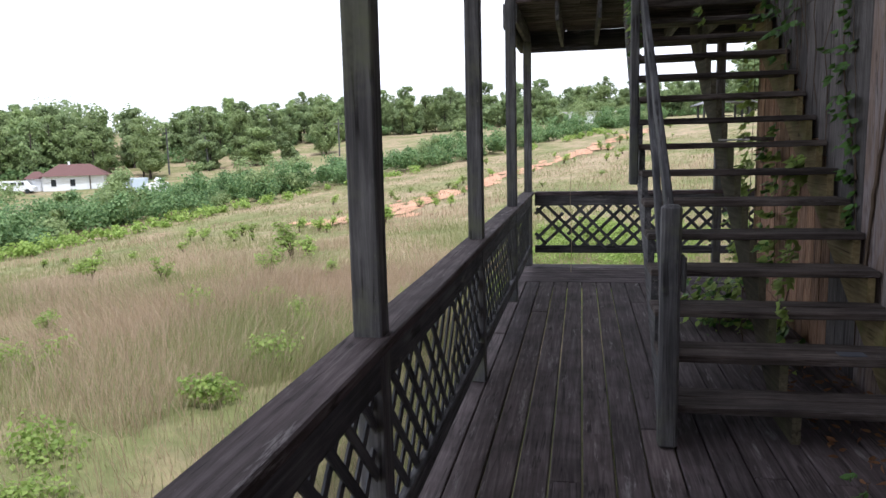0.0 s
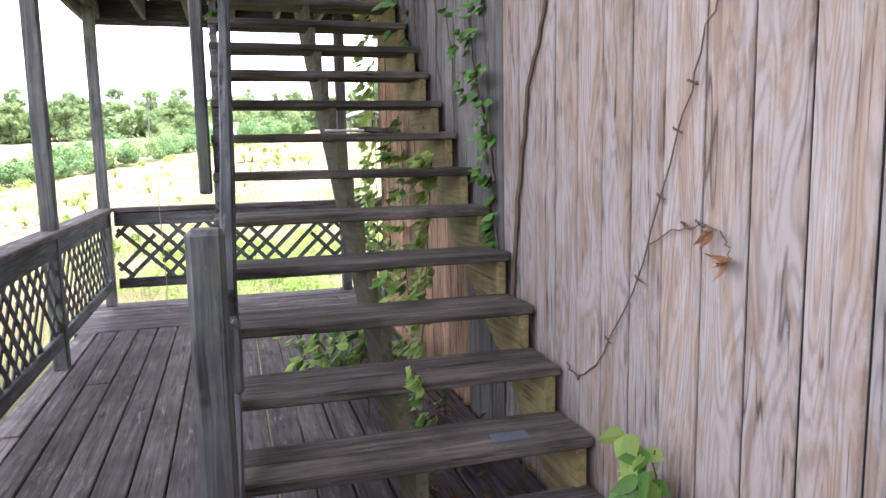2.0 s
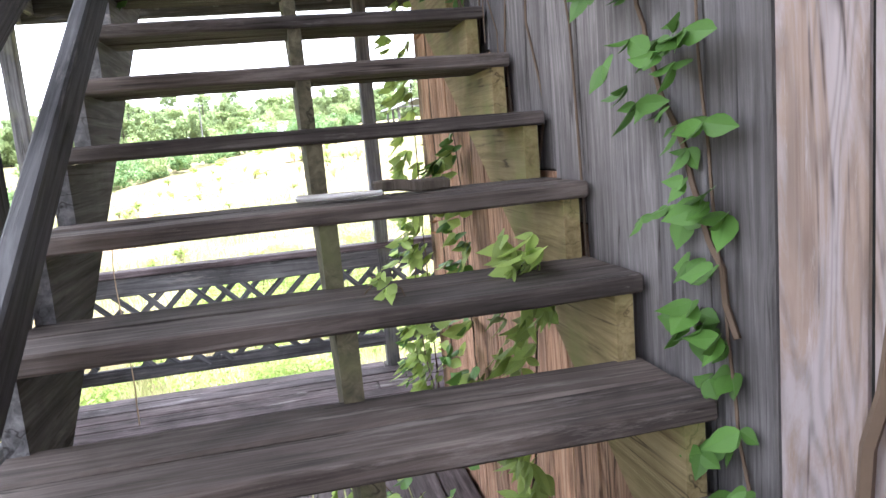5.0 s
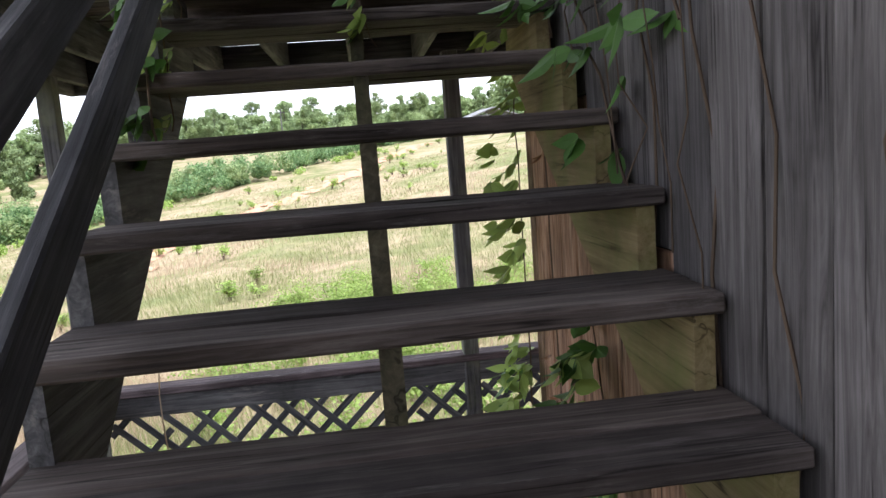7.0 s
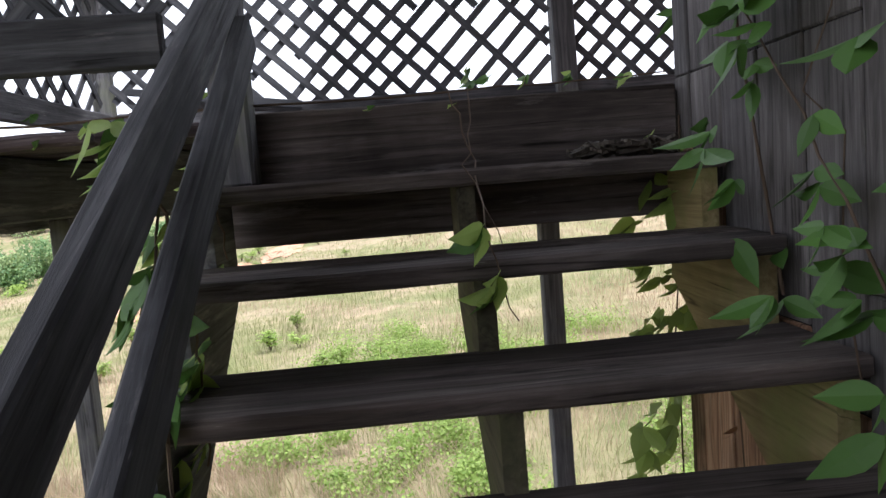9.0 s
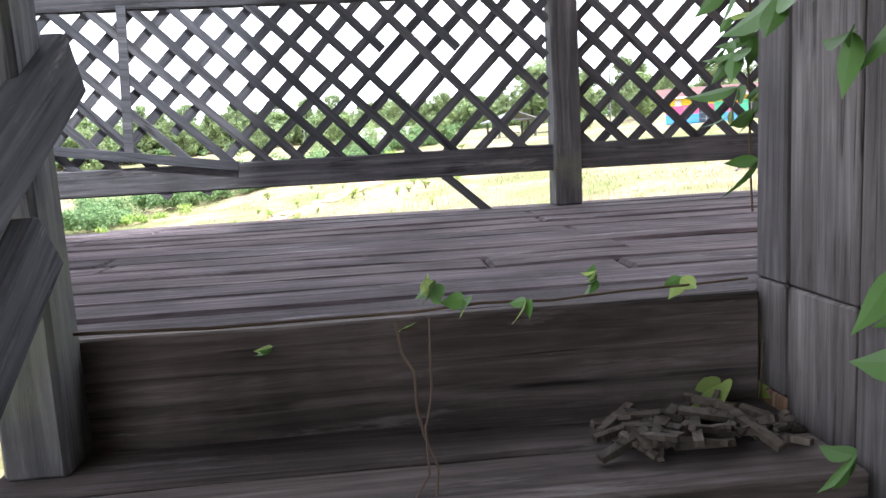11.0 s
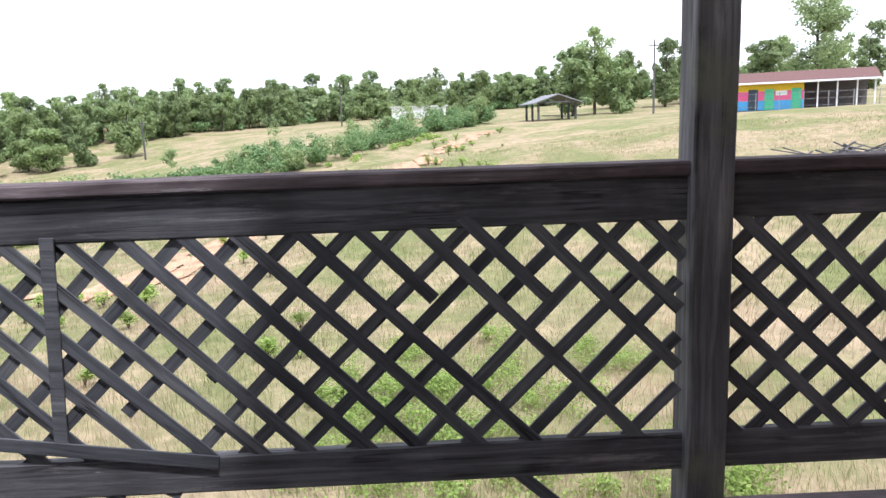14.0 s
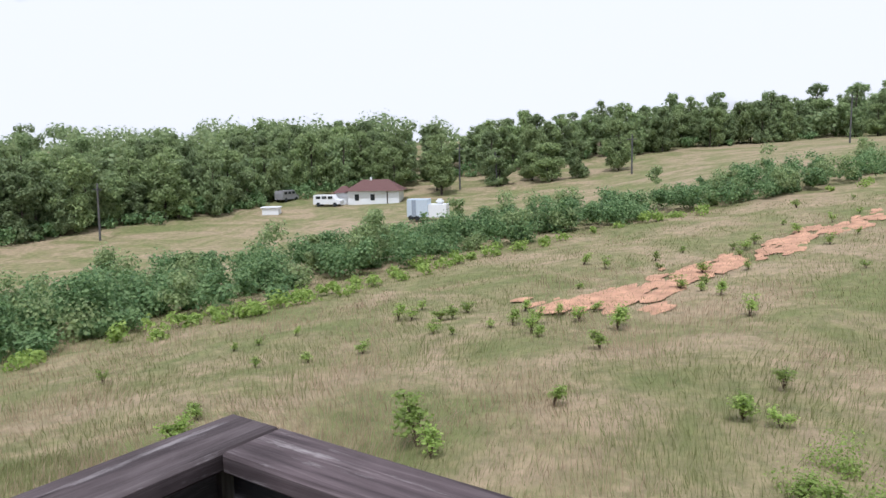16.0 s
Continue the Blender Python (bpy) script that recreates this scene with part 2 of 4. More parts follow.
# Ground: a slope that falls to a scrubby hollow and rises to far fields
CTRL = [(0, 0.767, -0.9), (2, 10.767, -1.0), (10, 12.433, -0.9), (-8, 4.933, -1.4), (-6, 15.767, -1.4), (6, 25.767, -1.2), (-14, 24.1, -2.3), (-12, 37.433, -2.0),
        (-30, 24.933, -4.0), (-27, 39.1, -4.0), (-27, 53.267, -3.2), (-20, 65.767, -2.0), (-4, 79.933, 0.0), (14, 116.6, 4.2), (-3, 62.433, -0.5), (10, 94.1, 2.8),
        (36, 84.1, 4.8), (50, 84.1, 5.0), (24, 44.933, 1.0), (19, 115.767, 4.4), (-44, 25.767, -5.5), (-40, 50.767, -4.5), (-80, 104.1, -6.3), (-57, 86.6, -5.3),
        (-89, 61.6, -8.0), (-70, 34.1, -8.0), (-61, 131.6, -1.4), (-29, 164.933, 2.3), (14, 174.1, 6.5), (60, 167.433, 7.5), (-150, 125.767, 2.0), (-140, 75.767, -3.0),
        (0, -49.233, 1.0), (70, 17.433, 3.0), (-150, -32.567, -8.0), (-100, 192.433, 9.0), (-220, 167.433, 9.0), (-30, 225.767, 9.0), (80, 225.767, 12.0)]
CP = np.array(CTRL, float)


def ground_z(x, y):
    x, y = np.asarray(x, float), np.asarray(y, float)
    d2 = (x[..., None] - CP[:, 0]) ** 2 + (y[..., None] - CP[:, 1]) ** 2
    s = 80 + 0.035 * (CP[:, 0] ** 2 + CP[:, 1] ** 2)
    w = np.exp(-d2 / (2 * s)) + 1e-4 / (1 + d2 / 2000)
    return (w * CP[:, 2]).sum(-1) / w.sum(-1)


def gz(x, y):
    return float(ground_z(np.array([x]), np.array([y]))[0])


def build_ground():
    a = np.concatenate([np.linspace(-2500, -300, 8), np.linspace(-260, -60, 26), np.linspace(-56, 60, 70), np.linspace(66, 260, 24), np.linspace(320, 2500, 8)])
    bb = np.concatenate([np.linspace(-2500, -120, 8), np.linspace(-100, -10, 10), np.linspace(-8, 110, 80), np.linspace(114, 260, 34), np.linspace(320, 2500, 8)])
    X, Y = np.meshgrid(a, bb)
    Z = ground_z(X, Y)
    near = np.exp(-((X - 0) ** 2 + (Y - 30) ** 2) / 3600)
    Z = Z + near * 0.12 * (np.sin(X * 0.9 + Y * 0.35) * np.sin(Y * 0.6 - X * 0.2))
    nx, ny = len(a), len(bb)
    verts = np.stack([X, Y, Z], -1).reshape(-1, 3).tolist()
    faces = [(j * nx + i, j * nx + i + 1, (j + 1) * nx + i + 1, (j + 1) * nx + i) for j in range(ny - 1) for i in range(nx - 1)]
    m, n, l, b = material("meadow", 0.95)
    v = mapped(n, l, (1, 1, 1), False)
    big = noise_tex(n, l, v, 0.13, 7, 0.72, 0.8)
    fine = noise_tex(n, l, v, 1.4, 8, 0.75)
    r1 = ramp(n, [(0.4, (0.165, 0.18, 0.075)), (0.49, (0.24, 0.215, 0.12)), (0.58, (0.33, 0.26, 0.18))])
    l.new(big, r1.inputs[0])
    r2 = ramp(n, [(0.3, (0.55, 0.6, 0.5)), (0.7, (1.25, 1.2, 1.15))])
    l.new(fine, r2.inputs[0])
    l.new(mix(n, l, 1.0, r1.outputs[0], r2.outputs[0], "MULTIPLY"), b.inputs["Base Color"])
    bump(n, l, b, fine, 0.6, 0.15)
    ob = raw("ground", verts, faces, m)
    for p in ob.data.polygons:
        p.use_smooth = True
    tagged(ob, "sloping meadow of dry straw and green grass", "ground", kind="structure")


build_ground()

# Measures of the porch
WALL, CORNER = 2.3, 7.93
DECK_UP = 2.88
RISE, RUN, Y1 = 0.18, 0.25, 4.1
RAIL_Y, LOW_Y = 9.83, 9.2
TOP_LOW, TOP_UP = 0.895, 3.94


# Lattice fence bay: u runs along the bay, v upwards
def lattice_bay(name, m, length, z0, z1, seed, broken=0.08, pitch=0.16, label="", gone=0.35, trim={}):
    r = random.Random(seed)
    th = empty(name)
    th.matrix_basis = m
    h = z1 - z0
    w, t = 0.037, 0.007
    base = {}
    for side in (0, 1):
        u, k = -h, -1
        while u < length:
            k += 1
            a0, a1 = max(0.0, -u), min(h, length - u)
            u += pitch * (1 + r.uniform(-0.06, 0.06))
            if a1 - a0 < 0.03:
                continue
            uu = u - pitch
            f0, f1 = trim.get((side, k), (0.0, 1.0))
            a0, a1 = a0 + (a1 - a0) * f0, a0 + (a1 - a0) * f1
            if r.random() < broken:
                if r.random() < gone:
                    continue
                if r.random() < 0.5:
                    a0 = a0 + (a1 - a0) * r.uniform(0.25, 0.6)
                else:
                    a1 = a1 - (a1 - a0) * r.uniform(0.25, 0.6)
            n = (a1 - a0) * math.sqrt(2)
            key = round(n, 2)
            if key not in base:
                bm = bmesh.new()
                box(bm, (-key / 2, -t / 2, -w / 2), (key / 2, t / 2, w / 2))
                base[key] = mesh_of("slat", bm, lattice_mat)
            c = (a0 + a1) / 2
            x = uu + c if side == 0 else length - (uu + c)
            tilt = (-45 if side == 0 else 45) + r.uniform(-1.2, 1.2)
            piece("slat", base[key], th, pose(x, (0.5 - side) * 0.009, z0 + c, 0, tilt, 0))
    return tagged(th, label or "weathered grey diagonal wooden lattice with broken slats", "lattice", group="porch lattice bays")


def timber(name, lo, hi, mat, label, category="beam", kind="", wob=0.004, cuts=6, group=""):
    ob = part(name, plank(lo, hi, 0.006, wob, seed=rng.random() * 50, cuts=cuts), mat)
    return tagged(ob, label, category, group=group, kind=kind)


# Lower deck
def build_decks():
    low = tagged(empty("floor_lower_deck"), "lower porch deck of dark weathered planks", "floor", kind="structure")
    w, gap = 0.137, 0.009
    x = -0.05
    i = 0
    while x < WALL - 0.02:
        y = -3.2 - rng.uniform(0, 1.5)
        while y < 8.2:
            n = rng.choice((3.0, 3.6, 4.2))
            y2 = min(y + n, 8.2)
            if 8.2 - y2 < 0.6:
                y2 = 8.2
            bm = plank((-w / 2, y, -0.038), (w / 2, y2 - 0.004, 0), 0.005, 0.002, seed=i, cuts=4)
            o = part("board", bm, deck_y, low)
            o.location = (x + w / 2, 0, rng.uniform(-0.003, 0.003))
            y = y2
            i += 1
        x += w + gap
    y = 8.21
    while y < 9.3:
        xx = -0.08
        for x2 in (2.6 + rng.uniform(-0.6, 0.6), 6.0):
            o = part("board", plank((xx, -w / 2, -0.038), (x2 - 0.004, w / 2, 0), 0.005, 0.002, seed=i, cuts=4), deck_x, low)
            o.location = (0, y + w / 2, rng.uniform(-0.003, 0.003))
            xx = x2
            i += 1
        y += w + gap
    up = tagged(empty("floor_upper_deck"), "upper porch deck of rough worn planks", "floor", kind="structure")
    y = 7.918
    while y < 9.95:
        xx = -0.08
        for x2 in (rng.choice((0.75, 2.0)) + rng.uniform(-0.3, 0.3), 6.0):
            o = part("board", plank((xx, -w / 2, -0.038), (x2 - 0.005, w / 2, 0), 0.009, 0.006, seed=i, cuts=14), deck_x, up)
            o.location = (0, y + w / 2, DECK_UP + rng.uniform(-0.004, 0.004))
            xx = x2
            i += 1
        y += w + gap
    # joists and rim boards under both decks
    for z, y0, y1, tag in ((DECK_UP - 0.04, 7.93, 9.9, "upper"), (-0.04, -3.2, 9.27, "lower")):
        x = 0.0
        while x < 6.0:
            if not (tag == "lower" and x > WALL):
                timber("joist", (x, y0, z - 0.19), (x + 0.04, y1, z), grey_y, "rough grey joist under the porch deck", "joist", "structure", 0.002, 2)
            x += 0.41 if tag == "upper" else 0.75
        timber("rim_board", (-0.1, y0, z - 0.24), (-0.055, y1 + 0.05, z + 0.0), grey_y, "grey rim board along the porch deck edge", "beam", "structure")
        timber("rim_board", (-0.1, y1 + 0.005, z - 0.24), (6.0, y1 + 0.05, z), grey_x, "grey rim board along the porch deck edge", "beam", "structure")


build_decks()


# Rails
def rail_y(x, y0, y1, zt, bottoms, inner=1):
    timber("rail_cap", (x - 0.07, y0, zt - 0.04), (x + 0.07, y1, zt), deck_y, "weathered grey flat rail cap board", "railing", "structure", 0.003, 10)
    timber("top_rail", (x + 0.0, y0, zt - 0.165), (x + 0.038, y1, zt - 0.042), grey_y, "grey board under the rail cap", "railing", "structure")
    timber("bottom_rail", (x + 0.0, y0, bottoms[0]), (x + 0.038, y1, bottoms[1]), grey_y, "grey bottom rail of the porch railing", "railing", "structure")


def rail_x(y, x0, x1, zt, bottoms):
    timber("rail_cap", (x0, y, zt - 0.04), (x1, y + 0.14, zt), deck_x, "weathered grey flat rail cap board", "railing", "structure", 0.003, 10)
    timber("top_rail", (x0, y + 0.02, zt - 0.165), (x1, y + 0.058, zt - 0.042), grey_x, "grey board under the rail cap", "railing", "structure")
    timber("bottom_rail", (x0, y + 0.02, bottoms[0]), (x1, y + 0.058, bottoms[1]), grey_x, "grey bottom rail of the porch railing", "railing", "structure")


def post(x, y, z0, z1, s=0.09, label="square grey weathered wooden porch post"):
    o = part("porch_post", plank((-s / 2, -s / 2, 0), (s / 2, s / 2, z1 - z0), 0.006, 0.004, seed=x + y, cuts=8), grey_z)
    o.location = (x, y, z0)
    return tagged(o, label, "post", group="porch posts")


RX = 0.04
POSTS = (0.433, 2.65, 4.904, 7.225)
for y in POSTS:
    post(RX, y, 0, 5.2)
post(RX, LOW_Y + 0.06, 0, DECK_UP - 0.24)
post(2.2, LOW_Y + 0.06, 0.0, DECK_UP - 0.24)
rail_y(RX, -3.2, LOW_Y + 0.12, TOP_LOW, (0.16, 0.25))
rail_x(LOW_Y, 0.12, 6.0, TOP_LOW, (0.16, 0.25))
ys = (-3.2,) + POSTS + (LOW_Y,)
for k in range(len(ys) - 1):
    lattice_bay("lattice_panel", pose(RX + 0.012, ys[k] + 0.05, 0, 0, 0, 90), ys[k + 1] - ys[k] - 0.1, 0.2, 0.78, 20 + k, 0.06)
lattice_bay("lattice_panel", pose(0.13, LOW_Y + 0.03, 0), 2.02, 0.2, 0.78, 31, 0.2)
lattice_bay("lattice_panel", pose(2.25, LOW_Y + 0.03, 0), 3.0, 0.2, 0.78, 32, 0.08)
# upper rail
post(2.47, RAIL_Y + 0.045, DECK_UP, 6.0, 0.118)
post(RX, RAIL_Y + 0.06, DECK_UP, TOP_UP - 0.045)
rail_x(RAIL_Y, 0.11, 6.0, TOP_UP, (3.03, 3.145))
rail_y(RX, 7.93, RAIL_Y + 0.14, TOP_UP, (3.03, 3.145))
lattice_bay("lattice_panel", pose(0.1, RAIL_Y + 0.03, 0), 2.3, 3.09, 3.82, 41, 0.03, 0.158,
            trim={(0, 8): (0.25, 1.0), (0, 9): (0.38, 1.0), (0, 10): (0.08, 1.0), (1, 4): (0.6, 1.0), (1, 6): (0.67, 1.0)})
lattice_bay("lattice_panel", pose(2.53, RAIL_Y + 0.03, 0), 3.0, 3.09, 3.82, 42, 0.12, 0.158, gone=0.2)
lattice_bay("lattice_panel", pose(RX + 0.012, 7.93, 0, 0, 0, 90), 1.88, 3.09, 3.82, 43, 0.1)


# guard across the edge of the upper deck
timber("bottom_rail", (0.1, 7.77, 3.0), (1.0, 7.81, 3.13), grey_x, "grey bottom rail of the guard beside the stairs", "railing", "structure")
timber("rail_cap", (0.1, 7.73, 3.86), (1.1, 7.87, 3.9), grey_x, "weathered grey flat rail cap board", "railing", "structure")
lattice_bay("lattice_panel", pose(0.1, 7.82, 0), 0.9, 3.06, 3.86, 44, 0.1)


# assumed roof, out of view, added to shade the lower porch and stairs
tagged(part("porch_roof", plank((-0.35, -3.9, 5.2), (WALL, 8.6, 5.3), 0), grey_y), "assumed boarded roof, out of view, added to shade the porch", "roof", kind="structure")


# House wall with siding boards
def build_wall():
    wall = tagged(empty("wall_west"), "house wall of weathered vertical board siding", "wall", kind="structure")
    WY0, WY1, WZ0, WZ1 = 1.98, 3.12, 1.2, 2.35   # window opening
    core = [((-3.5, -1.2), (WY0, 6.4)), ((WY0, -1.2), (WY1, WZ0)), ((WY0, WZ1), (WY1, 6.4)), ((WY1, -1.2), (CORNER, 6.4))]
    for (a0, z0), (a1, z1) in core:
        # black core set shallow, so the board gaps look like shaded grooves
        part("wall_core", plank((WALL + 0.0085, a0, z0), (WALL + 0.18, a1, z1), 0), groove_black, wall)
    y = -3.53
    i = 0
    while y < CORNER - 0.01:
        w = 0.175 + rng.uniform(-0.003, 0.003)
        y2 = min(y + w, CORNER)
        mat = siding_mat if y < 5.1 else siding_old
        spans = [(-0.3, 2.62), (2.63, 6.4)]
        if y > 5.6:
            zs = RISE + (y - Y1) * RISE / RUN - 0.16
            sm = 2.43 if y < 7.1 else 2.9
            spans = [(-0.3, zs), (zs + 0.004, sm), (sm + 0.002, 6.4)]
        if y2 > WY0 and y < WY1:
            spans = [(-0.3, WZ0), (WZ1, 6.4)]
        for z0, z1 in spans:
            o = part("siding_board", plank((0, 0.004, z0), (0.02, y2 - y - 0.004, z1), 0.004, 0.0012, seed=i, cuts=5), mat if not (y > 5.6 and z0 < 0) else siding_red, wall)
            o.location = (WALL + rng.uniform(-0.002, 0.002), y, 0)
            i += 1
        y = y2
    north = tagged(empty("wall_north"), "end wall of the house in vertical boards", "wall", kind="structure")
    part("wall_core", plank((WALL + 0.02, CORNER - 0.16, -1.2), (9.0, CORNER - 0.02, 6.4), 0), siding_red, north)
    back = tagged(empty("wall_south"), "far end wall of the house, with an added wall shading the porch", "wall", kind="structure")
    part("wall_core", plank((WALL + 0.02, -3.66, -1.2), (9.0, -3.5, 6.4), 0), siding_old, back)
    # unseen wall added across the porch end to block light from behind
    part("wall_core", plank((-0.1, -3.66, -1.2), (WALL + 0.015, -3.5, 5.2), 0), siding_old, back)
    east = tagged(empty("wall_east"), "rear wall of the house", "wall", kind="structure")
    part("wall_core", plank((8.84, -3.5, -1.2), (9.0, CORNER - 0.17, 6.4), 0), siding_old, east)
    rf = part("roof", plank((1.7, -4.0, 6.4), (9.4, 9.1, 6.55), 0), roof_red)
    tagged(rf, "plain low roof of the house", "roof", kind="structure")
    # window
    win = tagged(empty("window_1"), "aluminium window in a grey wooden trim", "window", kind="structure")
    t = 0.075
    part("window_trim", plank((WALL - 0.025, WY1 - 0.005, WZ0 - 0.1), (WALL + 0.0, WY1 + t, WZ1 + t), 0.004), grey_z, win)
    part("window_trim", plank((WALL - 0.025, WY0 - t, WZ0 - 0.1), (WALL + 0.0, WY0 + 0.005, WZ1 + t), 0.004), grey_z, win)
    part("window_trim", plank((WALL - 0.022, WY0, WZ1 - 0.005), (WALL + 0.0, WY1 - 0.006, WZ1 + t), 0.004), grey_y, win)
    part("window_sill", plank((WALL - 0.05, WY0 - t - 0.01, WZ0 - 0.08), (WALL - 0.001, WY1 + t + 0.04, WZ0 + 0.0), 0.006), grey_y, win)
    for a, b2 in ((WY0, WY0 + 0.035), (WY1 - 0.035, WY1), ((WY0 + WY1) / 2 - 0.02, (WY0 + WY1) / 2 + 0.02)):
        part("window_frame", plank((WALL + 0.02, a, WZ0), (WALL + 0.06, b2, WZ1), 0.003), steel, win)
    for a, b2 in ((WZ0, WZ0 + 0.04), (WZ1 - 0.04, WZ1)):
        part("window_frame", plank((WALL + 0.021, WY0 + 0.036, a), (WALL + 0.059, WY1 - 0.036, b2), 0.003), steel, win)
    part("pane", plank((WALL + 0.04, WY0 + 0.01, WZ0 + 0.01), (WALL + 0.046, WY1 - 0.01, WZ1 - 0.01), 0), window_glass, win)


build_wall()


# Stairs
def build_stairs():
    st = tagged(empty("staircase", 1.7, 4, 0), "open wooden staircase of weathered grey planks", "stairs")
    XL, XR = 1.065, 2.285

    def add(name, bm, mat, label=""):
        return world_parent(part(name, bm, mat, None, label), st)

    for k in range(1, 16):
        y, z = Y1 + RUN * (k - 1), RISE * k
        w = 0.138
        for j in range(2):
            y0 = y + j * (w + 0.006)
            add("tread", plank((XL, y0, z - 0.04), (XR, y0 + w, z + rng.uniform(-0.003, 0.001)), 0.006, 0.004, seed=k * 2 + j, cuts=10), tread_mat)
    for x in (XL + 0.005, 1.66, 2.225):
        bm = bmesh.new()
        pts = []
        for k in range(1, 16):
            y, z = Y1 + RUN * (k - 1) + 0.015, RISE * k - 0.041
            pts += [(y, z - RISE), (y, z)] if k > 1 else [(y, 0.002), (y, z)]
        pts += [(Y1 + RUN * 15 - 0.03, RISE * 15 - 0.041)]
        drop = 0.24 if x < 1.5 else 0.3
        pts += [(Y1 + RUN * 15 - 0.03, RISE * 15 - drop - 0.02), (Y1 + 0.35, 0.002)]
        f = [bm.verts.new((x, a, b)) for a, b in pts]
        face = bm.faces.new(f)
        r = bmesh.ops.extrude_face_region(bm, geom=[face])
        bmesh.ops.translate(bm, vec=(0.04, 0, 0), verts=[v for v in r["geom"] if isinstance(v, bmesh.types.BMVert)])
        bmesh.ops.recalc_face_normals(bm, faces=bm.faces)
        bmesh.ops.triangulate(bm, faces=[q for q in bm.faces if len(q.verts) > 4])
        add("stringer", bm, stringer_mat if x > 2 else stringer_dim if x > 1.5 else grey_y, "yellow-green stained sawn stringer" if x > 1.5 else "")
    add("riser", plank((XL, 7.886, DECK_UP - 0.34), (XR, 7.914, DECK_UP + 0.004), 0.004, 0.004, 3, 8), tread_mat)
    add("newel_post", plank((1.03, 3.985, 0), (1.12, 4.075, 1.165), 0.014, 0.003, 9, 4), grey_z)
    add("newel_post", plank((1.085, 7.79, 2.7), (1.18, 7.882, 3.9), 0.008, 0.003, 19, 4), grey_z)
    for z0, x, ya, yb, h, g, skew in ((0.82, 1.12, 4.27, 7.95, 0.052, 0.648, -1.0), (0.24, 1.105, 4.117, 7.75, 0.046, 0.772, -1.5)):
        n = math.hypot(yb - ya, (yb - ya) * g)
        o = add("handrail", plank((-0.02, 0, -h), (0.02, n, h), 0.006, 0.005, z0 * 9, 12), grey_y)
        o.matrix_basis = st.matrix_basis.inverted() @ pose(x, ya, z0 + (ya - 4.1) * g, math.degrees(math.atan(g)), 0, skew)
        o.matrix_parent_inverse = Matrix()
    add("rail_post", plank((1.0, 5.8, 1.16), (1.058, 5.89, 3.2), 0.008, 0.003, 29, 4), grey_z)
    add("rail_block", plank((1.121, 4.0, 0.76), (1.145, 4.098, 0.93), 0.008, 0.003, 39, 2), grey_z)


build_stairs()


# Leaf clusters
def leaf_cards(n, place, size, seed, aspect=1.0, droop=0.0):
    """Many small two-sided leaf clumps, each its own island. place(k) gives points and rough outward normals."""
    r = np.random.RandomState(seed)
    P, N = place(n, r)
    d = r.normal(size=(n, 3)) * 0.6 + N * 1.2
    d[:, 2] += 0.7 - droop
    d /= np.linalg.norm(d, axis=1)[:, None]
    a = np.cross(d, r.normal(size=(n, 3)))
    a /= np.linalg.norm(a, axis=1)[:, None]
    b = np.cross(d, a)
    s = size * r.uniform(0.6, 1.4, (n, 1))
    q = [P + a * s * 0.5, P + b * s * 0.42 * aspect + d * s * 0.16, P - a * s * 0.5, P - b * s * 0.42 * aspect + d * s * 0.1]
    V = np.stack(q, 1).reshape(-1, 3)
    F = np.arange(4 * n).reshape(n, 4)
    return V, F


def blobs_place(blobs):
    B = np.array(blobs, float)
    wt = B[:, 3] ** 2
    wt /= wt.sum()

    def place(n, r):
        i = r.choice(len(B), n, p=wt)
        d = r.normal(size=(n, 3))
        d /= np.linalg.norm(d, axis=1)[:, None]
        rad = 1.15 * B[i, 3][:, None] * (r.uniform(0.1, 1.0, (n, 1)) ** 0.6)
        return B[i, :3] + d * rad * [1, 1, 0.8], d
    return place


def tube(bm, pts, radii, seg=6):
    rings = []
    for i, (p, r) in enumerate(zip(pts, radii)):
        p = Vector(p)
        t = (Vector(pts[min(i + 1, len(pts) - 1)]) - Vector(pts[max(i - 1, 0)])).normalized()
        a = t.orthogonal().normalized()
        b = t.cross(a)
        rings.append([bm.verts.new(p + (a * math.cos(k * 6.2832 / seg) + b * math.sin(k * 6.2832 / seg)) * r) for k in range(seg)])
    for q, w in zip(rings, rings[1:]):
        for k in range(seg):
            bm.faces.new((q[k], q[(k + 1) % seg], w[(k + 1) % seg], w[k]))
    bm.faces.new(rings[0][::-1])
    bm.faces.new(rings[-1])


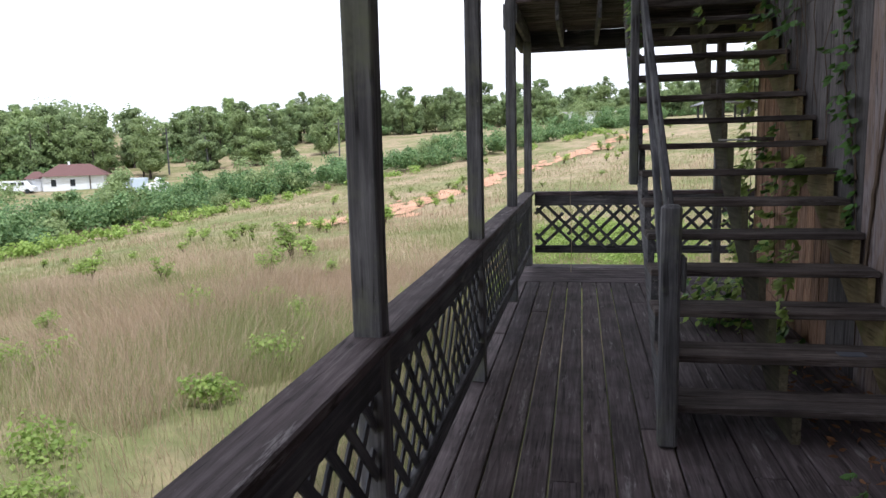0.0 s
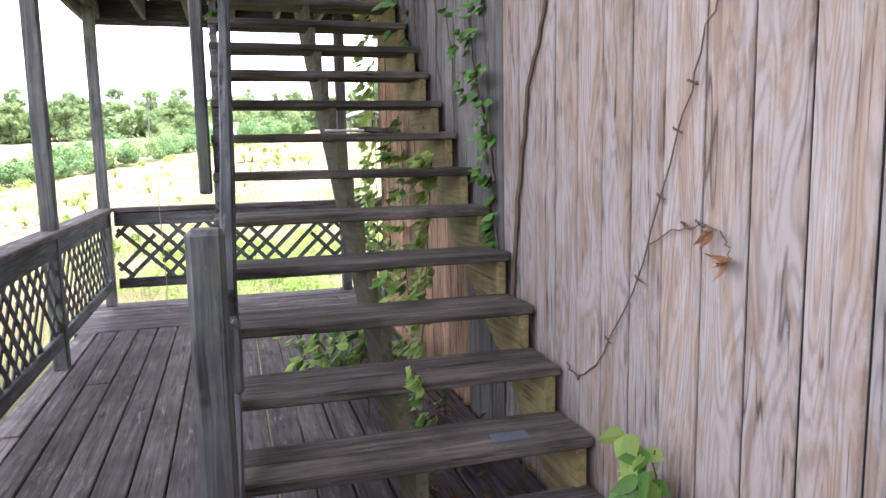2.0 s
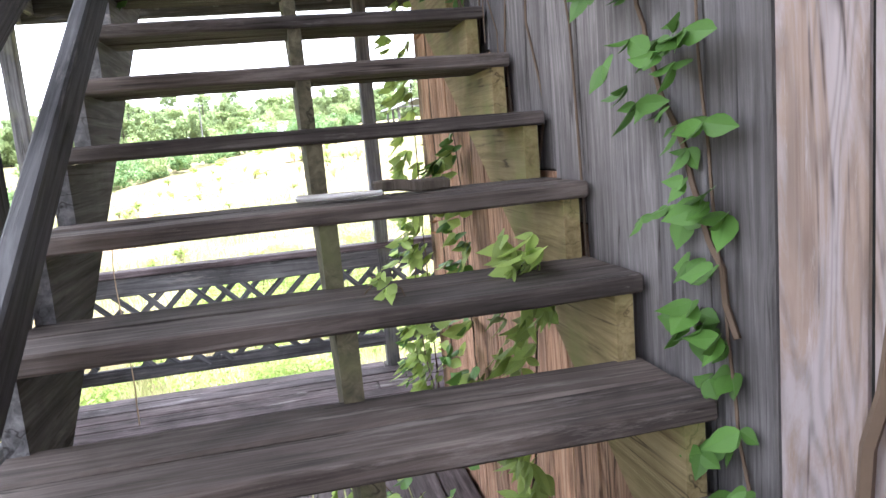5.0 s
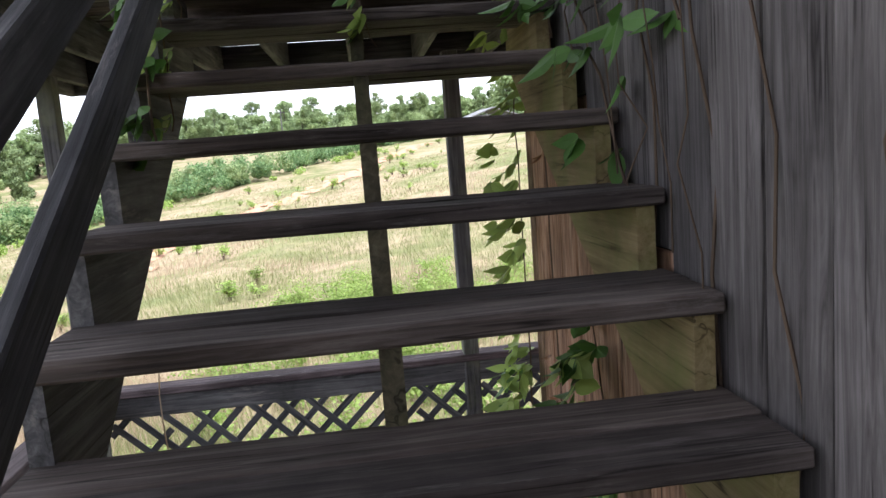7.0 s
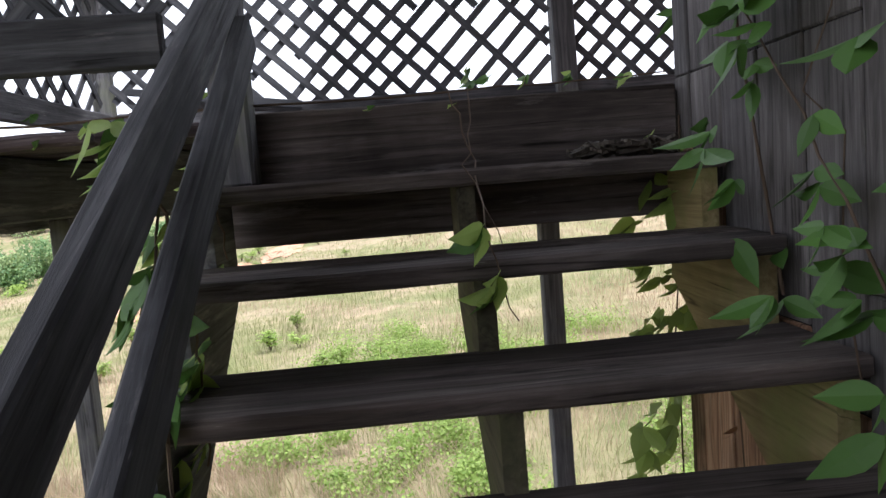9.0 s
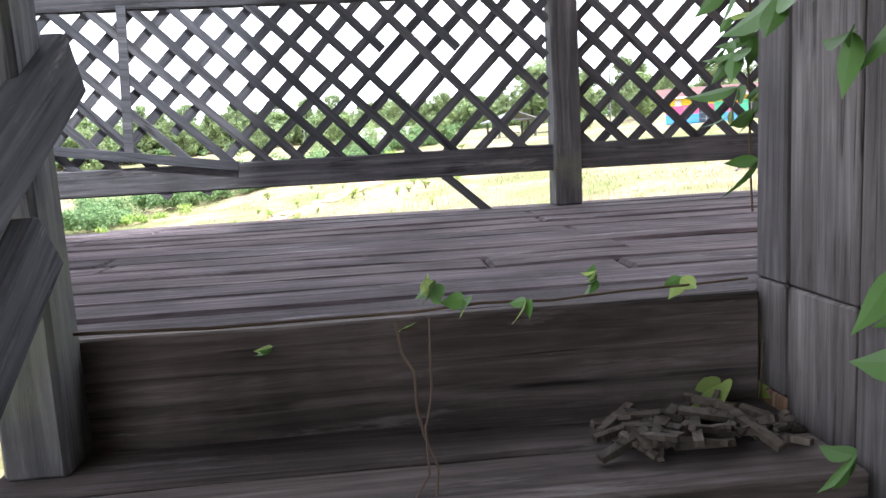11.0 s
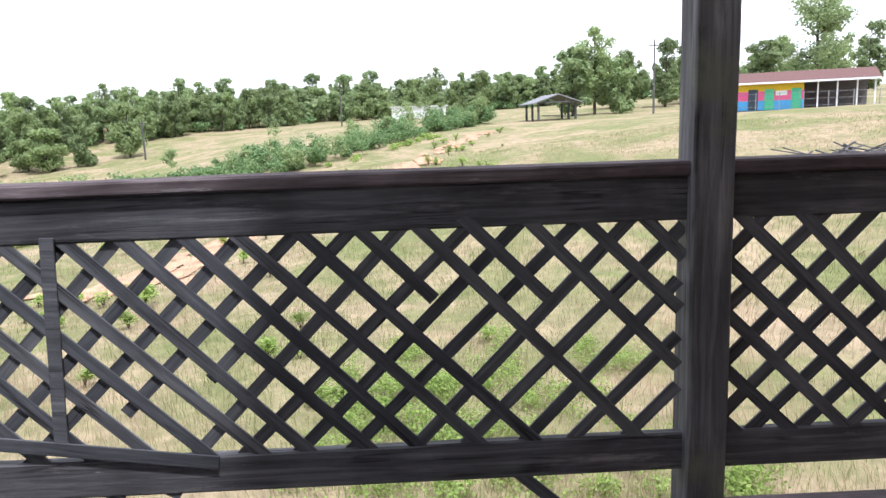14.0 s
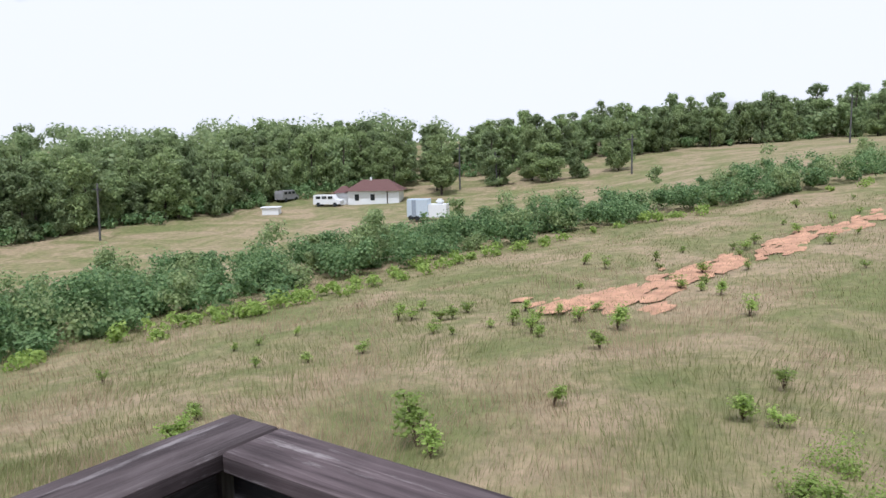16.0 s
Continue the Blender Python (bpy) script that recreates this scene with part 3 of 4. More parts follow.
def make_tree(seed, h, spread, mat, n, size, bare=0.25):
    """Tapered trunk with limbs, and a crown of leaf clumps gathered at the limbs' ends."""
    r = random.Random(seed)
    th = empty("tree")
    bm = bmesh.new()
    top = (r.uniform(-0.3, 0.3), r.uniform(-0.3, 0.3), h * 0.85)
    tube(bm, [(0, 0, -0.4), (0.05, 0, h * 0.3), (top[0] * 0.6, top[1] * 0.6, h * 0.6), top], [h * 0.02, h * 0.015, h * 0.01, h * 0.003])
    blobs = []
    for k in range(24):
        f = r.uniform(bare, 0.97)
        a = r.uniform(0, 6.28)
        reach = spread * (1.0 - 0.42 * (abs(f - 0.5) * 2) ** 2 * (1.0 if f > 0.5 else 0.5)) * r.uniform(0.35, 1.0)
        p0 = (top[0] * f, top[1] * f, h * f * 0.8)
        p1 = (math.cos(a) * reach, math.sin(a) * reach, h * (f * 0.88 + 0.07))
        mid = tuple((p0[i] + p1[i]) / 2 + (0, 0, -0.1)[i] for i in range(3))
        tube(bm, [p0, mid, p1], [h * 0.007, h * 0.005, h * 0.002], 5)
        blobs.append((*p1, spread * r.uniform(0.2, 0.4)))
        blobs.append((*mid, spread * r.uniform(0.16, 0.3)))
    blobs.append((top[0], top[1], h * 0.92, spread * 0.28))
    for k in range(7):
        a = r.uniform(0, 6.28)
        blobs.append((math.cos(a) * spread * 0.5, math.sin(a) * spread * 0.5, h * r.uniform(0.12, 0.45), spread * r.uniform(0.25, 0.45)))
    part("trunk", bm, bark, th)
    V, F = leaf_cards(n, blobs_place(blobs), size, seed)
    raw("crown", V.tolist(), F.tolist(), mat, th)
    return th


def bush_cloud(name, spots, mat, size, per, seed, label, category):
    """A thicket: many overlapping leafy mounds as one growth."""
    Vs, Fs, n0 = [], [], 0
    r = random.Random(seed)
    for i, (x, y, rad, h) in enumerate(spots):
        z = gz(x, y)
        bl = [(x + r.uniform(-0.6, 0.6) * rad, y + r.uniform(-0.6, 0.6) * rad, z + h * r.uniform(0.25, 0.8), rad * r.uniform(0.35, 0.6)) for _ in range(6)]
        V, F = leaf_cards(per, blobs_place(bl), size, seed + i)
        Vs.append(V)
        Fs.append(F + n0)
        n0 += len(V)
    ob = raw(name, np.concatenate(Vs).tolist(), np.concatenate(Fs).tolist(), mat)
    return tagged(ob, label, category, kind="stuff")


def along(poly, f):
    n = len(poly) - 1
    k = min(int(f * n), n - 1)
    g = f * n - k
    return tuple(poly[k][i] * (1 - g) + poly[k + 1][i] * g for i in range(len(poly[0])))


def build_land():
    r = random.Random(11)
    # thicket in the hollow: near edge x, y, and the band's depth
    line = [(-33, 12.433, 20), (-31, 24.933, 17), (-29, 39.1, 15), (-28, 53.267, 13), (-21, 66.6, 11), (-5, 81.6, 9), (8, 104.1, 7), (14, 119.1, 4)]
    for nm, mat, k0, cnt, hh in (("thicket", leaf_bush, 500, 330, 1.0), ("thicket", leaf_tree, 900, 90, 1.6)):
        spots = []
        for k in range(cnt):
            x, y, w = along(line, r.random() ** 1.1)
            o = r.random()
            spots.append((x - o * w * 0.9 - 1.0, y + o * w * 0.42, r.uniform(0.7, 2.0), r.uniform(0.8, 3.4) * hh))
        bush_cloud(nm, spots, mat, 0.2, 620, k0, "dense green thicket of shrubs in the hollow", "bushes")
    # low green weeds along the thicket's foot
    spots = []
    for k in range(90):
        x, y, w = along(line, r.random() * 0.8)
        spots.append((x + r.uniform(-0.5, 2.2), y - r.uniform(0, 1.5), r.uniform(0.4, 0.9), r.uniform(0.4, 0.9)))
    bush_cloud("undergrowth", spots, leaf_young, 0.2, 90, 1300, "bright green weeds along the foot of the thicket", "weeds")
    # woods
    protos = [make_tree(60 + i, 8.0 + 1.2 * (i % 3), 2.35 + 0.4 * (i % 2), (leaf_dark, leaf_tree)[i % 2], 5200, 0.35, 0.05) for i in range(6)]
    for i, p in enumerate(protos):
        tagged(p, ("tall dark green broad-leaved tree of the woods", "tall light green broad-leaved tree of the woods")[i % 2], "tree", group="trees along the fields")
    spot = []
    edge = [(-100, 39.1), (-99, 59.1), (-96, 77.433), (-98, 99.1), (-88, 119.1), (-72, 140.767), (-50, 164.1), (-20, 184.1), (16, 194.1), (50, 199.1), (95, 184.1)]
    for k in range(330):
        f = (k + r.random()) / 330
        x, y = along(edge, f)
        dep = r.random() ** 1.6 * 40
        out = 1.0 if f < 0.45 else 0.35
        spot.append((x - dep * out + r.uniform(-2, 2), y + dep * (1.05 - out * 0.6), r.uniform(0.7, 1.12)))
    for x, y in ((-66, 122.433), (-62, 127.433), (-70, 125.767), (-58, 125.767), (-76, 116.6), (-72, 112.433), (-53, 128.267), (-84, 114.1), (-93, 109.933), (-48, 134.1)):
        spot.append((x, y, r.uniform(0.85, 1.05)))
    for x, y in ((27, 125.767), (31, 127.433), (35, 125.767), (40, 139.1), (45, 134.1), (50, 139.1), (58, 125.767), (70, 125.767), (80, 132.433), (66, 135.767), (54, 147.433), (38, 144.1)):
        spot.append((x, y, r.uniform(1.0, 1.25)))
    for i, (x, y, s) in enumerate(spot):
        m = pose(x, y, gz(x, y) - 0.2, 0, 0, r.uniform(0, 360)) @ Matrix.Diagonal((s * r.uniform(0.85, 1.2), s * r.uniform(0.85, 1.2), s * r.uniform(0.95, 1.2), 1))
        o = protos[i] if i < len(protos) else copy_thing(protos[i % len(protos)], m)
        o.matrix_basis = m
    # far hillside woods and the undergrowth at their foot
    spots = [(r.uniform(-205, -112), r.uniform(30, 180), r.uniform(3.5, 6.5), r.uniform(6, 11)) for k in range(170)]
    spots += [(r.uniform(-70, 120), r.uniform(200, 236), r.uniform(3.5, 6), r.uniform(5, 9)) for k in range(170)]
    for k in range(150):
        x, y = along(edge, r.random())
        far = r.uniform(5, 16)
        spots.append((x - far * (0.9 if y < 159 else 0.3), y + far * (0.4 if y < 159 else 0.9), r.uniform(2.0, 3.2), r.uniform(5, 8.5)))
    bush_cloud("far_woods", spots, leaf_dark, 0.85, 260, 3000, "dense green woods covering the far hillside", "woods")
    spots = []
    for k in range(150):
        x, y = along(edge, r.random())
        spots.append((x + r.uniform(-5, 1.5), y + r.uniform(-2, 5), r.uniform(1.0, 2.4), r.uniform(1.2, 3.0)))
    bush_cloud("undergrowth", spots, leaf_bush, 0.4, 200, 4000, "bushy undergrowth along the edge of the woods", "bushes")
    big = make_tree(90, 15.5, 4.6, leaf_dark, 9000, 0.32, 0.2)
    big.location = (54, 102.4, gz(54, 102.4))
    tagged(big, "large dark green oak behind the painted building", "tree")
    # saplings and green weeds scattered over the meadow
    wee = []
    for i in range(4):
        th = empty("sapling")
        bm = bmesh.new()
        bl = []
        for k in range(5):
            a, q = r.uniform(0, 6.28), r.uniform(0.05, 0.22)
            p = (math.cos(a) * q, math.sin(a) * q, r.uniform(0.45, 1.0))
            tube(bm, [(0, 0, -0.1), (p[0] * 0.4, p[1] * 0.4, p[2] * 0.5), p], [0.012, 0.008, 0.003], 4)
            bl += [(*p, 0.1), (p[0] * 0.7, p[1] * 0.7, p[2] * 0.65, 0.14), (p[0] * 0.85, p[1] * 0.85, p[2] * 0.85, 0.09)]
        part("stem", bm, stem_mat, th)
        V, F = leaf_cards(380, blobs_place(bl), 0.055, 70 + i)
        raw("leaves", V.tolist(), F.tolist(), leaf_young, th)
        tagged(th, "young green sapling standing in the dry grass", "sapling", group="saplings in the meadow")
        wee.append(th)
    pts = [(-7.9, 20.767), (-11, 32.183), (-15.8, 27.85), (-14.9, 48.017), (-7.8, 42.017), (0, 20.933), (-2, 28.433), (-15.5, 31.767), (-21.5, 29.933), (-8, 43.517),
           (-11.6, 32.85), (-7.0, 17.183), (-4.4, 17.1), (-7.2, 20.267), (3.2, 25.433), (0.8, 20.267), (-0.6, 21.433)]
    for k in range(52):
        f = r.random()
        pts.append((r.uniform(-24, -2) + 20 * f * f, 10.8 + 67 * f + r.uniform(-5, 5)))
    for k in range(34):
        x, y = along([(-17, 32.433), (-12.5, 37.433), (-3, 62.433), (10, 94.1)], r.random())
        pts.append((x + r.choice((-1, 1)) * r.uniform(1.4, 3.2), y + r.uniform(-1, 1)))
    for i, (x, y) in enumerate(pts):
        s = r.uniform(0.4, 0.95) * (1.0 if y < 34 else 1.2) if i > 16 else 1.3 if i == 0 else r.uniform(0.55, 0.95)
        m = pose(x, y, gz(x, y), 0, 0, r.uniform(0, 360)) @ Matrix.Diagonal((s * r.uniform(1.5, 2.3), s * r.uniform(1.5, 2.3), s * r.uniform(0.6, 1.0), 1))
        o = wee[i] if i < 4 else copy_thing(wee[i % 4], m)
        o.matrix_basis = m
    spots = [(r.uniform(-1, 7), r.uniform(12, 18.3), r.uniform(0.3, 0.7), r.uniform(0.25, 0.6)) for k in range(60)]
    spots += [(r.uniform(-9, -1.5), r.uniform(3, 13.3), r.uniform(0.25, 0.5), r.uniform(0.2, 0.42)) for k in range(26)]
    spots += [(r.uniform(-1, 6), r.uniform(18.3, 25), r.uniform(0.4, 0.8), r.uniform(0.3, 0.6)) for k in range(44)]
    bush_cloud("weeds", spots, leaf_young, 0.05, 480, 1700, "patches of bright green weeds below the porch", "weeds")
    # bare red earth along the slope
    dirt = plain("red_earth", (0.44, 0.255, 0.165), 0.95, vary=0.3, scale=1.3)
    verts, faces = [], []
    for k in range(240):
        f = r.random()
        x, y = along([(-12.8, 37.433), (-11.4, 40.767), (-8.5, 49.1), (-3, 62.433), (3, 77.433), (10, 94.1)], f)
        a = r.gauss(0, 0.85) * (1.15 - 0.5 * f)
        x, y = x + a * 0.94, y - a * 0.34
        rad, n0, m = r.uniform(0.25, 0.95), len(verts), 11
        verts.append((x, y, gz(x, y) + 0.13))
        for q in range(m):
            w = rad * r.uniform(0.55, 1.25)
            px = x + math.cos(q * 6.2832 / m) * w * 0.7
            py = y + math.sin(q * 6.2832 / m) * w * 1.7
            verts.append((px, py, gz(px, py) + 0.06))
        faces += [(n0, n0 + 1 + q, n0 + 1 + (q + 1) % m) for q in range(m)]
    tagged(raw("dirt_path", verts, faces, dirt), "strip of bare orange-red earth through the meadow", "dirt", kind="structure")


build_land()


# Meadow grass
def grass(name, n, mat, seed, hmin, hmax, wide, label, patch):
    q = np.random.RandomState(seed)
    d = 4 + 66 * q.uniform(0, 1, n) ** 1.3
    a = q.uniform(-0.62, 1.5, n)
    X, Y = 0.5 - np.sin(a) * d, 6 + np.cos(a) * d
    near = np.arange(n) % 4 == 0
    X = np.where(near, -0.4 - 15 * q.uniform(0, 1, n) ** 1.4, X)
    Y = np.where(near, q.uniform(-4, 17, n), Y)
    d = np.hypot(X - 0.8, Y - 5)
    f = np.sin(X * 0.33 + 1.3 * np.sin(Y * 0.21)) * np.cos(Y * 0.27 + np.sin(X * 0.4)) + 0.35 * np.sin(X * 1.1 + Y * 0.9) + q.normal(0, 0.4, n)
    ok = ((f > 0.1) if patch else (f < 0.25)) & ~((X > -0.25) & (Y < 10.4)) & (X > -34)
    X, Y, d = X[ok], Y[ok], d[ok]
    m = len(X)
    Z = ground_z(X, Y)
    h = q.uniform(hmin, hmax, m) * (1 + 0.25 * np.sin(X * 0.5) * np.sin(Y * 0.4))
    t = q.uniform(0, 6.283, m)
    w = wide * (0.5 + d / 20) * q.uniform(0.6, 1.4, m)
    h *= np.clip(1.15 - d / 75, 0.35, 1)
    lean = (q.normal(0, 0.38, (m, 2)) + np.stack([0.3 * np.sin(X * 0.6 + Y * 0.3), 0.3 * np.cos(Y * 0.5 - X * 0.4)], -1)) * h[:, None]
    dx, dy = np.cos(t) * w, np.sin(t) * w
    B0 = np.stack([X - dx, Y - dy, Z - 0.05], -1)
    B1 = np.stack([X + dx, Y + dy, Z - 0.05], -1)
    M0 = np.stack([X - dx * 0.7 + lean[:, 0] * 0.4, Y - dy * 0.7 + lean[:, 1] * 0.4, Z + h * 0.6], -1)
    M1 = np.stack([X + dx * 0.7 + lean[:, 0] * 0.4, Y + dy * 0.7 + lean[:, 1] * 0.4, Z + h * 0.6], -1)
    T = np.stack([X + lean[:, 0], Y + lean[:, 1], Z + h], -1)
    V = np.stack([B0, B1, M1, M0, T], 1).reshape(-1, 3)
    k = np.arange(m) * 5
    me = bpy.data.meshes.new(name)
    F = [(i, i + 1, i + 2, i + 3) for i in k.tolist()] + [(i + 3, i + 2, i + 4) for i in k.tolist()]
    me.from_pydata(V.tolist(), [], F)
    me.materials.append(mat)
    tagged(new(name, me), label, "grass", kind="stuff")


straw = leaf_mat("dry_grass", (0.33, 0.245, 0.165), (0.58, 0.45, 0.32), 0.5)
green_grass = leaf_mat("green_grass", (0.185, 0.2, 0.08), (0.36, 0.37, 0.175), 0.5)
grass("dry_grass", 230000, straw, 3, 0.2, 0.55, 0.0036, "tall dry straw-coloured meadow grass", True)
grass("green_grass", 260000, green_grass, 4, 0.12, 0.42, 0.0042, "green meadow grass between the dry stalks", False)


# Far buildings and vehicles
def gable(bm, x0, x1, y0, y1, z0, z1, over=0.4):
    """A pitched roof with its ridge along x."""
    ym = (y0 + y1) / 2
    v = [bm.verts.new(p) for p in ((x0 - over, y0 - over, z0), (x1 + over, y0 - over, z0), (x1 + over, ym, z1), (x0 - over, ym, z1), (x0 - over, y1 + over, z0), (x1 + over, y1 + over, z0))]
    w = [bm.verts.new(q.co + Vector((0, 0, -0.15))) for q in v]
    for f in ((0, 1, 2, 3), (3, 2, 5, 4)):
        bm.faces.new([v[k] for k in f])
        bm.faces.new([w[k] for k in reversed(f)])
    for a, b2 in ((0, 1), (1, 2), (2, 5), (5, 4), (4, 3), (3, 0)):
        bm.faces.new((v[a], w[a], w[b2], v[b2]))


def bx(lo, hi, bev=0.0):
    bm = bmesh.new()
    box(bm, lo, hi)
    if bev:
        bmesh.ops.bevel(bm, geom=bm.edges[:], offset=bev, segments=2, affect="EDGES")
    return bm


def hip(bm, x0, x1, y0, y1, z0, z1, inset):
    ym = (y0 + y1) / 2
    v = [bm.verts.new(p) for p in ((x0, y0, z0), (x1, y0, z0), (x1, y1, z0), (x0, y1, z0), (x0 + inset, ym, z1), (x1 - inset, ym, z1))]
    for f in ((0, 1, 5, 4), (1, 2, 5), (2, 3, 4, 5), (3, 0, 4), (3, 2, 1, 0)):
        bm.faces.new([v[k] for k in f])


def build_far():
    # white farmhouse with a red-brown hipped roof
    h = tagged(empty("farmhouse"), "white single-storey house with a red-brown hipped roof", "house")
    x, y = -80, 104.1
    h.matrix_basis = pose(x, y, gz(x, y) - 0.3, 0, 0, 30) @ Matrix.Scale(0.8, 4)
    part("wall", bx((-5.5, -3.5, 0), (5.5, 3.5, 2.9)), white_paint, h)
    part("wall", bx((-8.5, -2.4, 0), (-5.51, 2.6, 2.5)), white_paint, h)
    bm = bmesh.new()
    hip(bm, -6.2, 6.2, -4.2, 4.2, 2.9, 5.2, 3.4)
    part("roof", bm, roof_red, h)
    bm = bmesh.new()
    hip(bm, -9.0, -5.0, -2.9, 3.1, 2.5, 3.9, 1.5)
    part("roof", bm, roof_red, h)
    part("chimney", bx((-1.2, -0.3, 4.6), (-0.8, 0.1, 5.7)), white_paint, h)
    for wx in (-4.0, -0.6):
        w = part("window", bx((wx, -3.56, 0.9), (wx + 0.9, -3.5, 2.2)), glass_dark, h)
        part("frame", bx((wx - 0.08, -3.54, 0.82), (wx + 0.98, -3.503, 0.9)), white_paint, w)
    part("ladder", bx((2.9, -3.7, 0.0), (3.1, -3.6, 3.0)), bark, h)
    # box trailer
    tr = tagged(empty("box_trailer"), "pale blue-grey box trailer beside the thicket", "trailer")
    x, y = -56.5, 87.017
    tr.matrix_basis = pose(x, y, gz(x, y) + 0.2, 0, 0, 22) @ Matrix.Scale(0.85, 4)
    grey_blue = plain("grey_blue_metal", (0.5, 0.58, 0.66), 0.45, 0.1, 0.08)
    part("body", bx((-3.0, -1.2, 0.5), (0.4, 1.2, 3.3), 0.04), grey_blue, tr)
    part("end_panel", bx((-2.2, -1.24, 0.6), (-1.5, -1.202, 3.2)), plain("slate_panel", (0.28, 0.33, 0.4), 0.5), tr)
    part("annex", bx((0.41, -1.0, 0.4), (3.4, 1.2, 2.5), 0.04), white_paint, tr)
    part("tank", bx((1.5, -0.4, 2.51), (2.7, 0.8, 3.3), 0.25), white_paint, tr)
    for wx in (-2.4, -1.4):
        bm = bmesh.new()
        tube(bm, [(wx, -1.2, 0.35), (wx, 1.2, 0.35)], [0.42, 0.42], 14)
        part("wheel", bm, glass_dark, tr)

    def van(x, y, rot, label, colour):
        v = tagged(empty("van"), label, "van")
        v.matrix_basis = pose(x, y, gz(x, y), 0, 0, rot)
        bm = bmesh.new()
        pro = [(-2.4, 0.4), (2.4, 0.4), (2.4, 1.0), (1.6, 1.15), (1.0, 1.95), (-2.3, 1.95), (-2.4, 1.5)]
        f = bm.faces.new([bm.verts.new((a, -0.9, b2)) for a, b2 in pro])
        g = bmesh.ops.extrude_face_region(bm, geom=[f])
        bmesh.ops.translate(bm, vec=(0, 1.8, 0), verts=[q for q in g["geom"] if isinstance(q, bmesh.types.BMVert)])
        bmesh.ops.recalc_face_normals(bm, faces=bm.faces)
        part("body", bm, colour, v)
        for a in (-1.9, -0.8, 0.3):
            part("window", bx((a, -0.93, 1.3), (a + 0.8, -0.902, 1.75)), glass_dark, v)
        for a in (-1.5, 1.5):
            for b2 in (-0.92, 0.72):
                bm = bmesh.new()
                tube(bm, [(a, b2, 0.36), (a, b2 + 0.2, 0.36)], [0.36, 0.36], 14)
                part("wheel", bm, glass_dark, v)
        return v

    van(-85, 97.433, 22, "white van parked on the grass by the farmhouse", white_paint)
    van(-96, 98.267, 100, "old dull grey truck parked under the trees", plain("dull_grey", (0.25, 0.25, 0.26), 0.6))
    sh = tagged(empty("shed"), "small low white shed at the edge of the woods", "shed")
    sh.matrix_basis = pose(-88, 87.433, gz(-88, 87.433), 0, 0, 35)
    part("wall", bx((-1.3, -1, 0), (1.3, 1, 1.1)), white_paint, sh)
    part("roof", plank((-1.5, -1.2, 1.1), (1.5, 1.2, 1.25), 0.02), white_paint, sh)
    # utility poles
    for x, y, hh, lean in ((-92, 60.767, 8.0, 3), (-43, 127.433, 7.0, 0), (-72, 118.267, 8.5, 0), (-66, 121.6, 6.5, -4), (37, 115.767, 11.0, 0), (-14, 159.1, 9, 0)):
        p = tagged(empty("utility_pole"), "bare grey wooden utility pole in the field", "pole", group="utility poles")
        p.matrix_basis = pose(x, y, gz(x, y) - 0.3, 0, lean, 0)
        bm = bmesh.new()
        tube(bm, [(0, 0, 0), (0, 0, hh * 0.5), (0, 0, hh)], [0.16, 0.14, 0.11], 8)
        part("shaft", bm, grey_z, p)
        part("cross_arm", bx((-0.9, -0.06, hh - 0.9), (0.9, 0.06, hh - 0.76)), grey_x, p)
    # open picnic pavilion
    pv = tagged(empty("pavilion"), "open timber picnic pavilion with a grey gable roof", "pavilion")
    pv.matrix_basis = pose(21.5, 115.767, gz(21.5, 115.767), 0, 0, 8)
    for a in (-2.8, 2.8):
        for b2 in (-3, 0, 3):
            part("post", bx((a - 0.14, b2 - 0.14, 0), (a + 0.14, b2 + 0.14, 2.4)), grey_z, pv)
    bm = bmesh.new()
    gable(bm, -3.4, 3.4, -3.4, 3.4, 2.4, 3.7)
    rf = part("roof", bm, plain("grey_shingle", (0.2, 0.2, 0.21), 0.85), pv)
    rf.rotation_euler = (0, 0, radians(90))
    for k in (-1, 0, 1):
        part("brace", bx((-3.4, -3.6, 2.42 + 0.0), (3.4, -3.5, 2.6)) if k == 0 else bx((k * 1.2 - 0.06, -3.6, 2.6), (k * 1.2 + 0.06, -3.5, 3.2)), grey_x, pv)
    part("picnic_bench", bx((-1.2, -0.5, 0.6), (1.2, 0.5, 0.7)), grey_x, pv)
    # painted building
    pb = tagged(empty("painted_building"), "low pool house painted in yellow, pink and blue bands", "building")
    pb.matrix_basis = pose(34.3, 87.433, gz(40, 84.933), 0, 0, -24)
    for z0, z1, c in ((0, 1.0, (0.1, 0.38, 0.75)), (1.0, 2.0, (0.75, 0.14, 0.32)), (2.0, 2.9, (0.8, 0.55, 0.04))):
        part("wall_band", bx((0, 0, z0), (9.0, 5, z1)), plain("paint_band", c, 0.7, vary=0.08), pb)
    for a, c in ((3.6, (0.05, 0.07, 0.1)), (5.2, (0.1, 0.5, 0.3)), (7.8, (0.1, 0.5, 0.3))):
        part("door", bx((a, -0.06, 0.05), (a + 0.95, -0.004, 2.2)), plain("door_paint", c, 0.6), pb)
    part("notice", bx((6.3, -0.06, 1.5), (7.4, -0.004, 2.0)), white_paint, pb)
    part("emblem", bx((1.0, -0.06, 1.95), (1.7, -0.004, 2.6)), white_paint, pb)
    bm = bmesh.new()
    gable(bm, -0.6, 15.5, -0.6, 5.6, 2.95, 4.1)
    part("roof", bm, roof_red, pb)
    part("fascia", bx((-1.0, -1.1, 2.72), (15.9, -1.02, 2.92)), white_paint, pb)
    for a in (10.2, 12.0, 13.8, 15.4):
        part("porch_post", bx((a, -0.5, 0), (a + 0.14, -0.36, 2.8)), white_paint, pb)
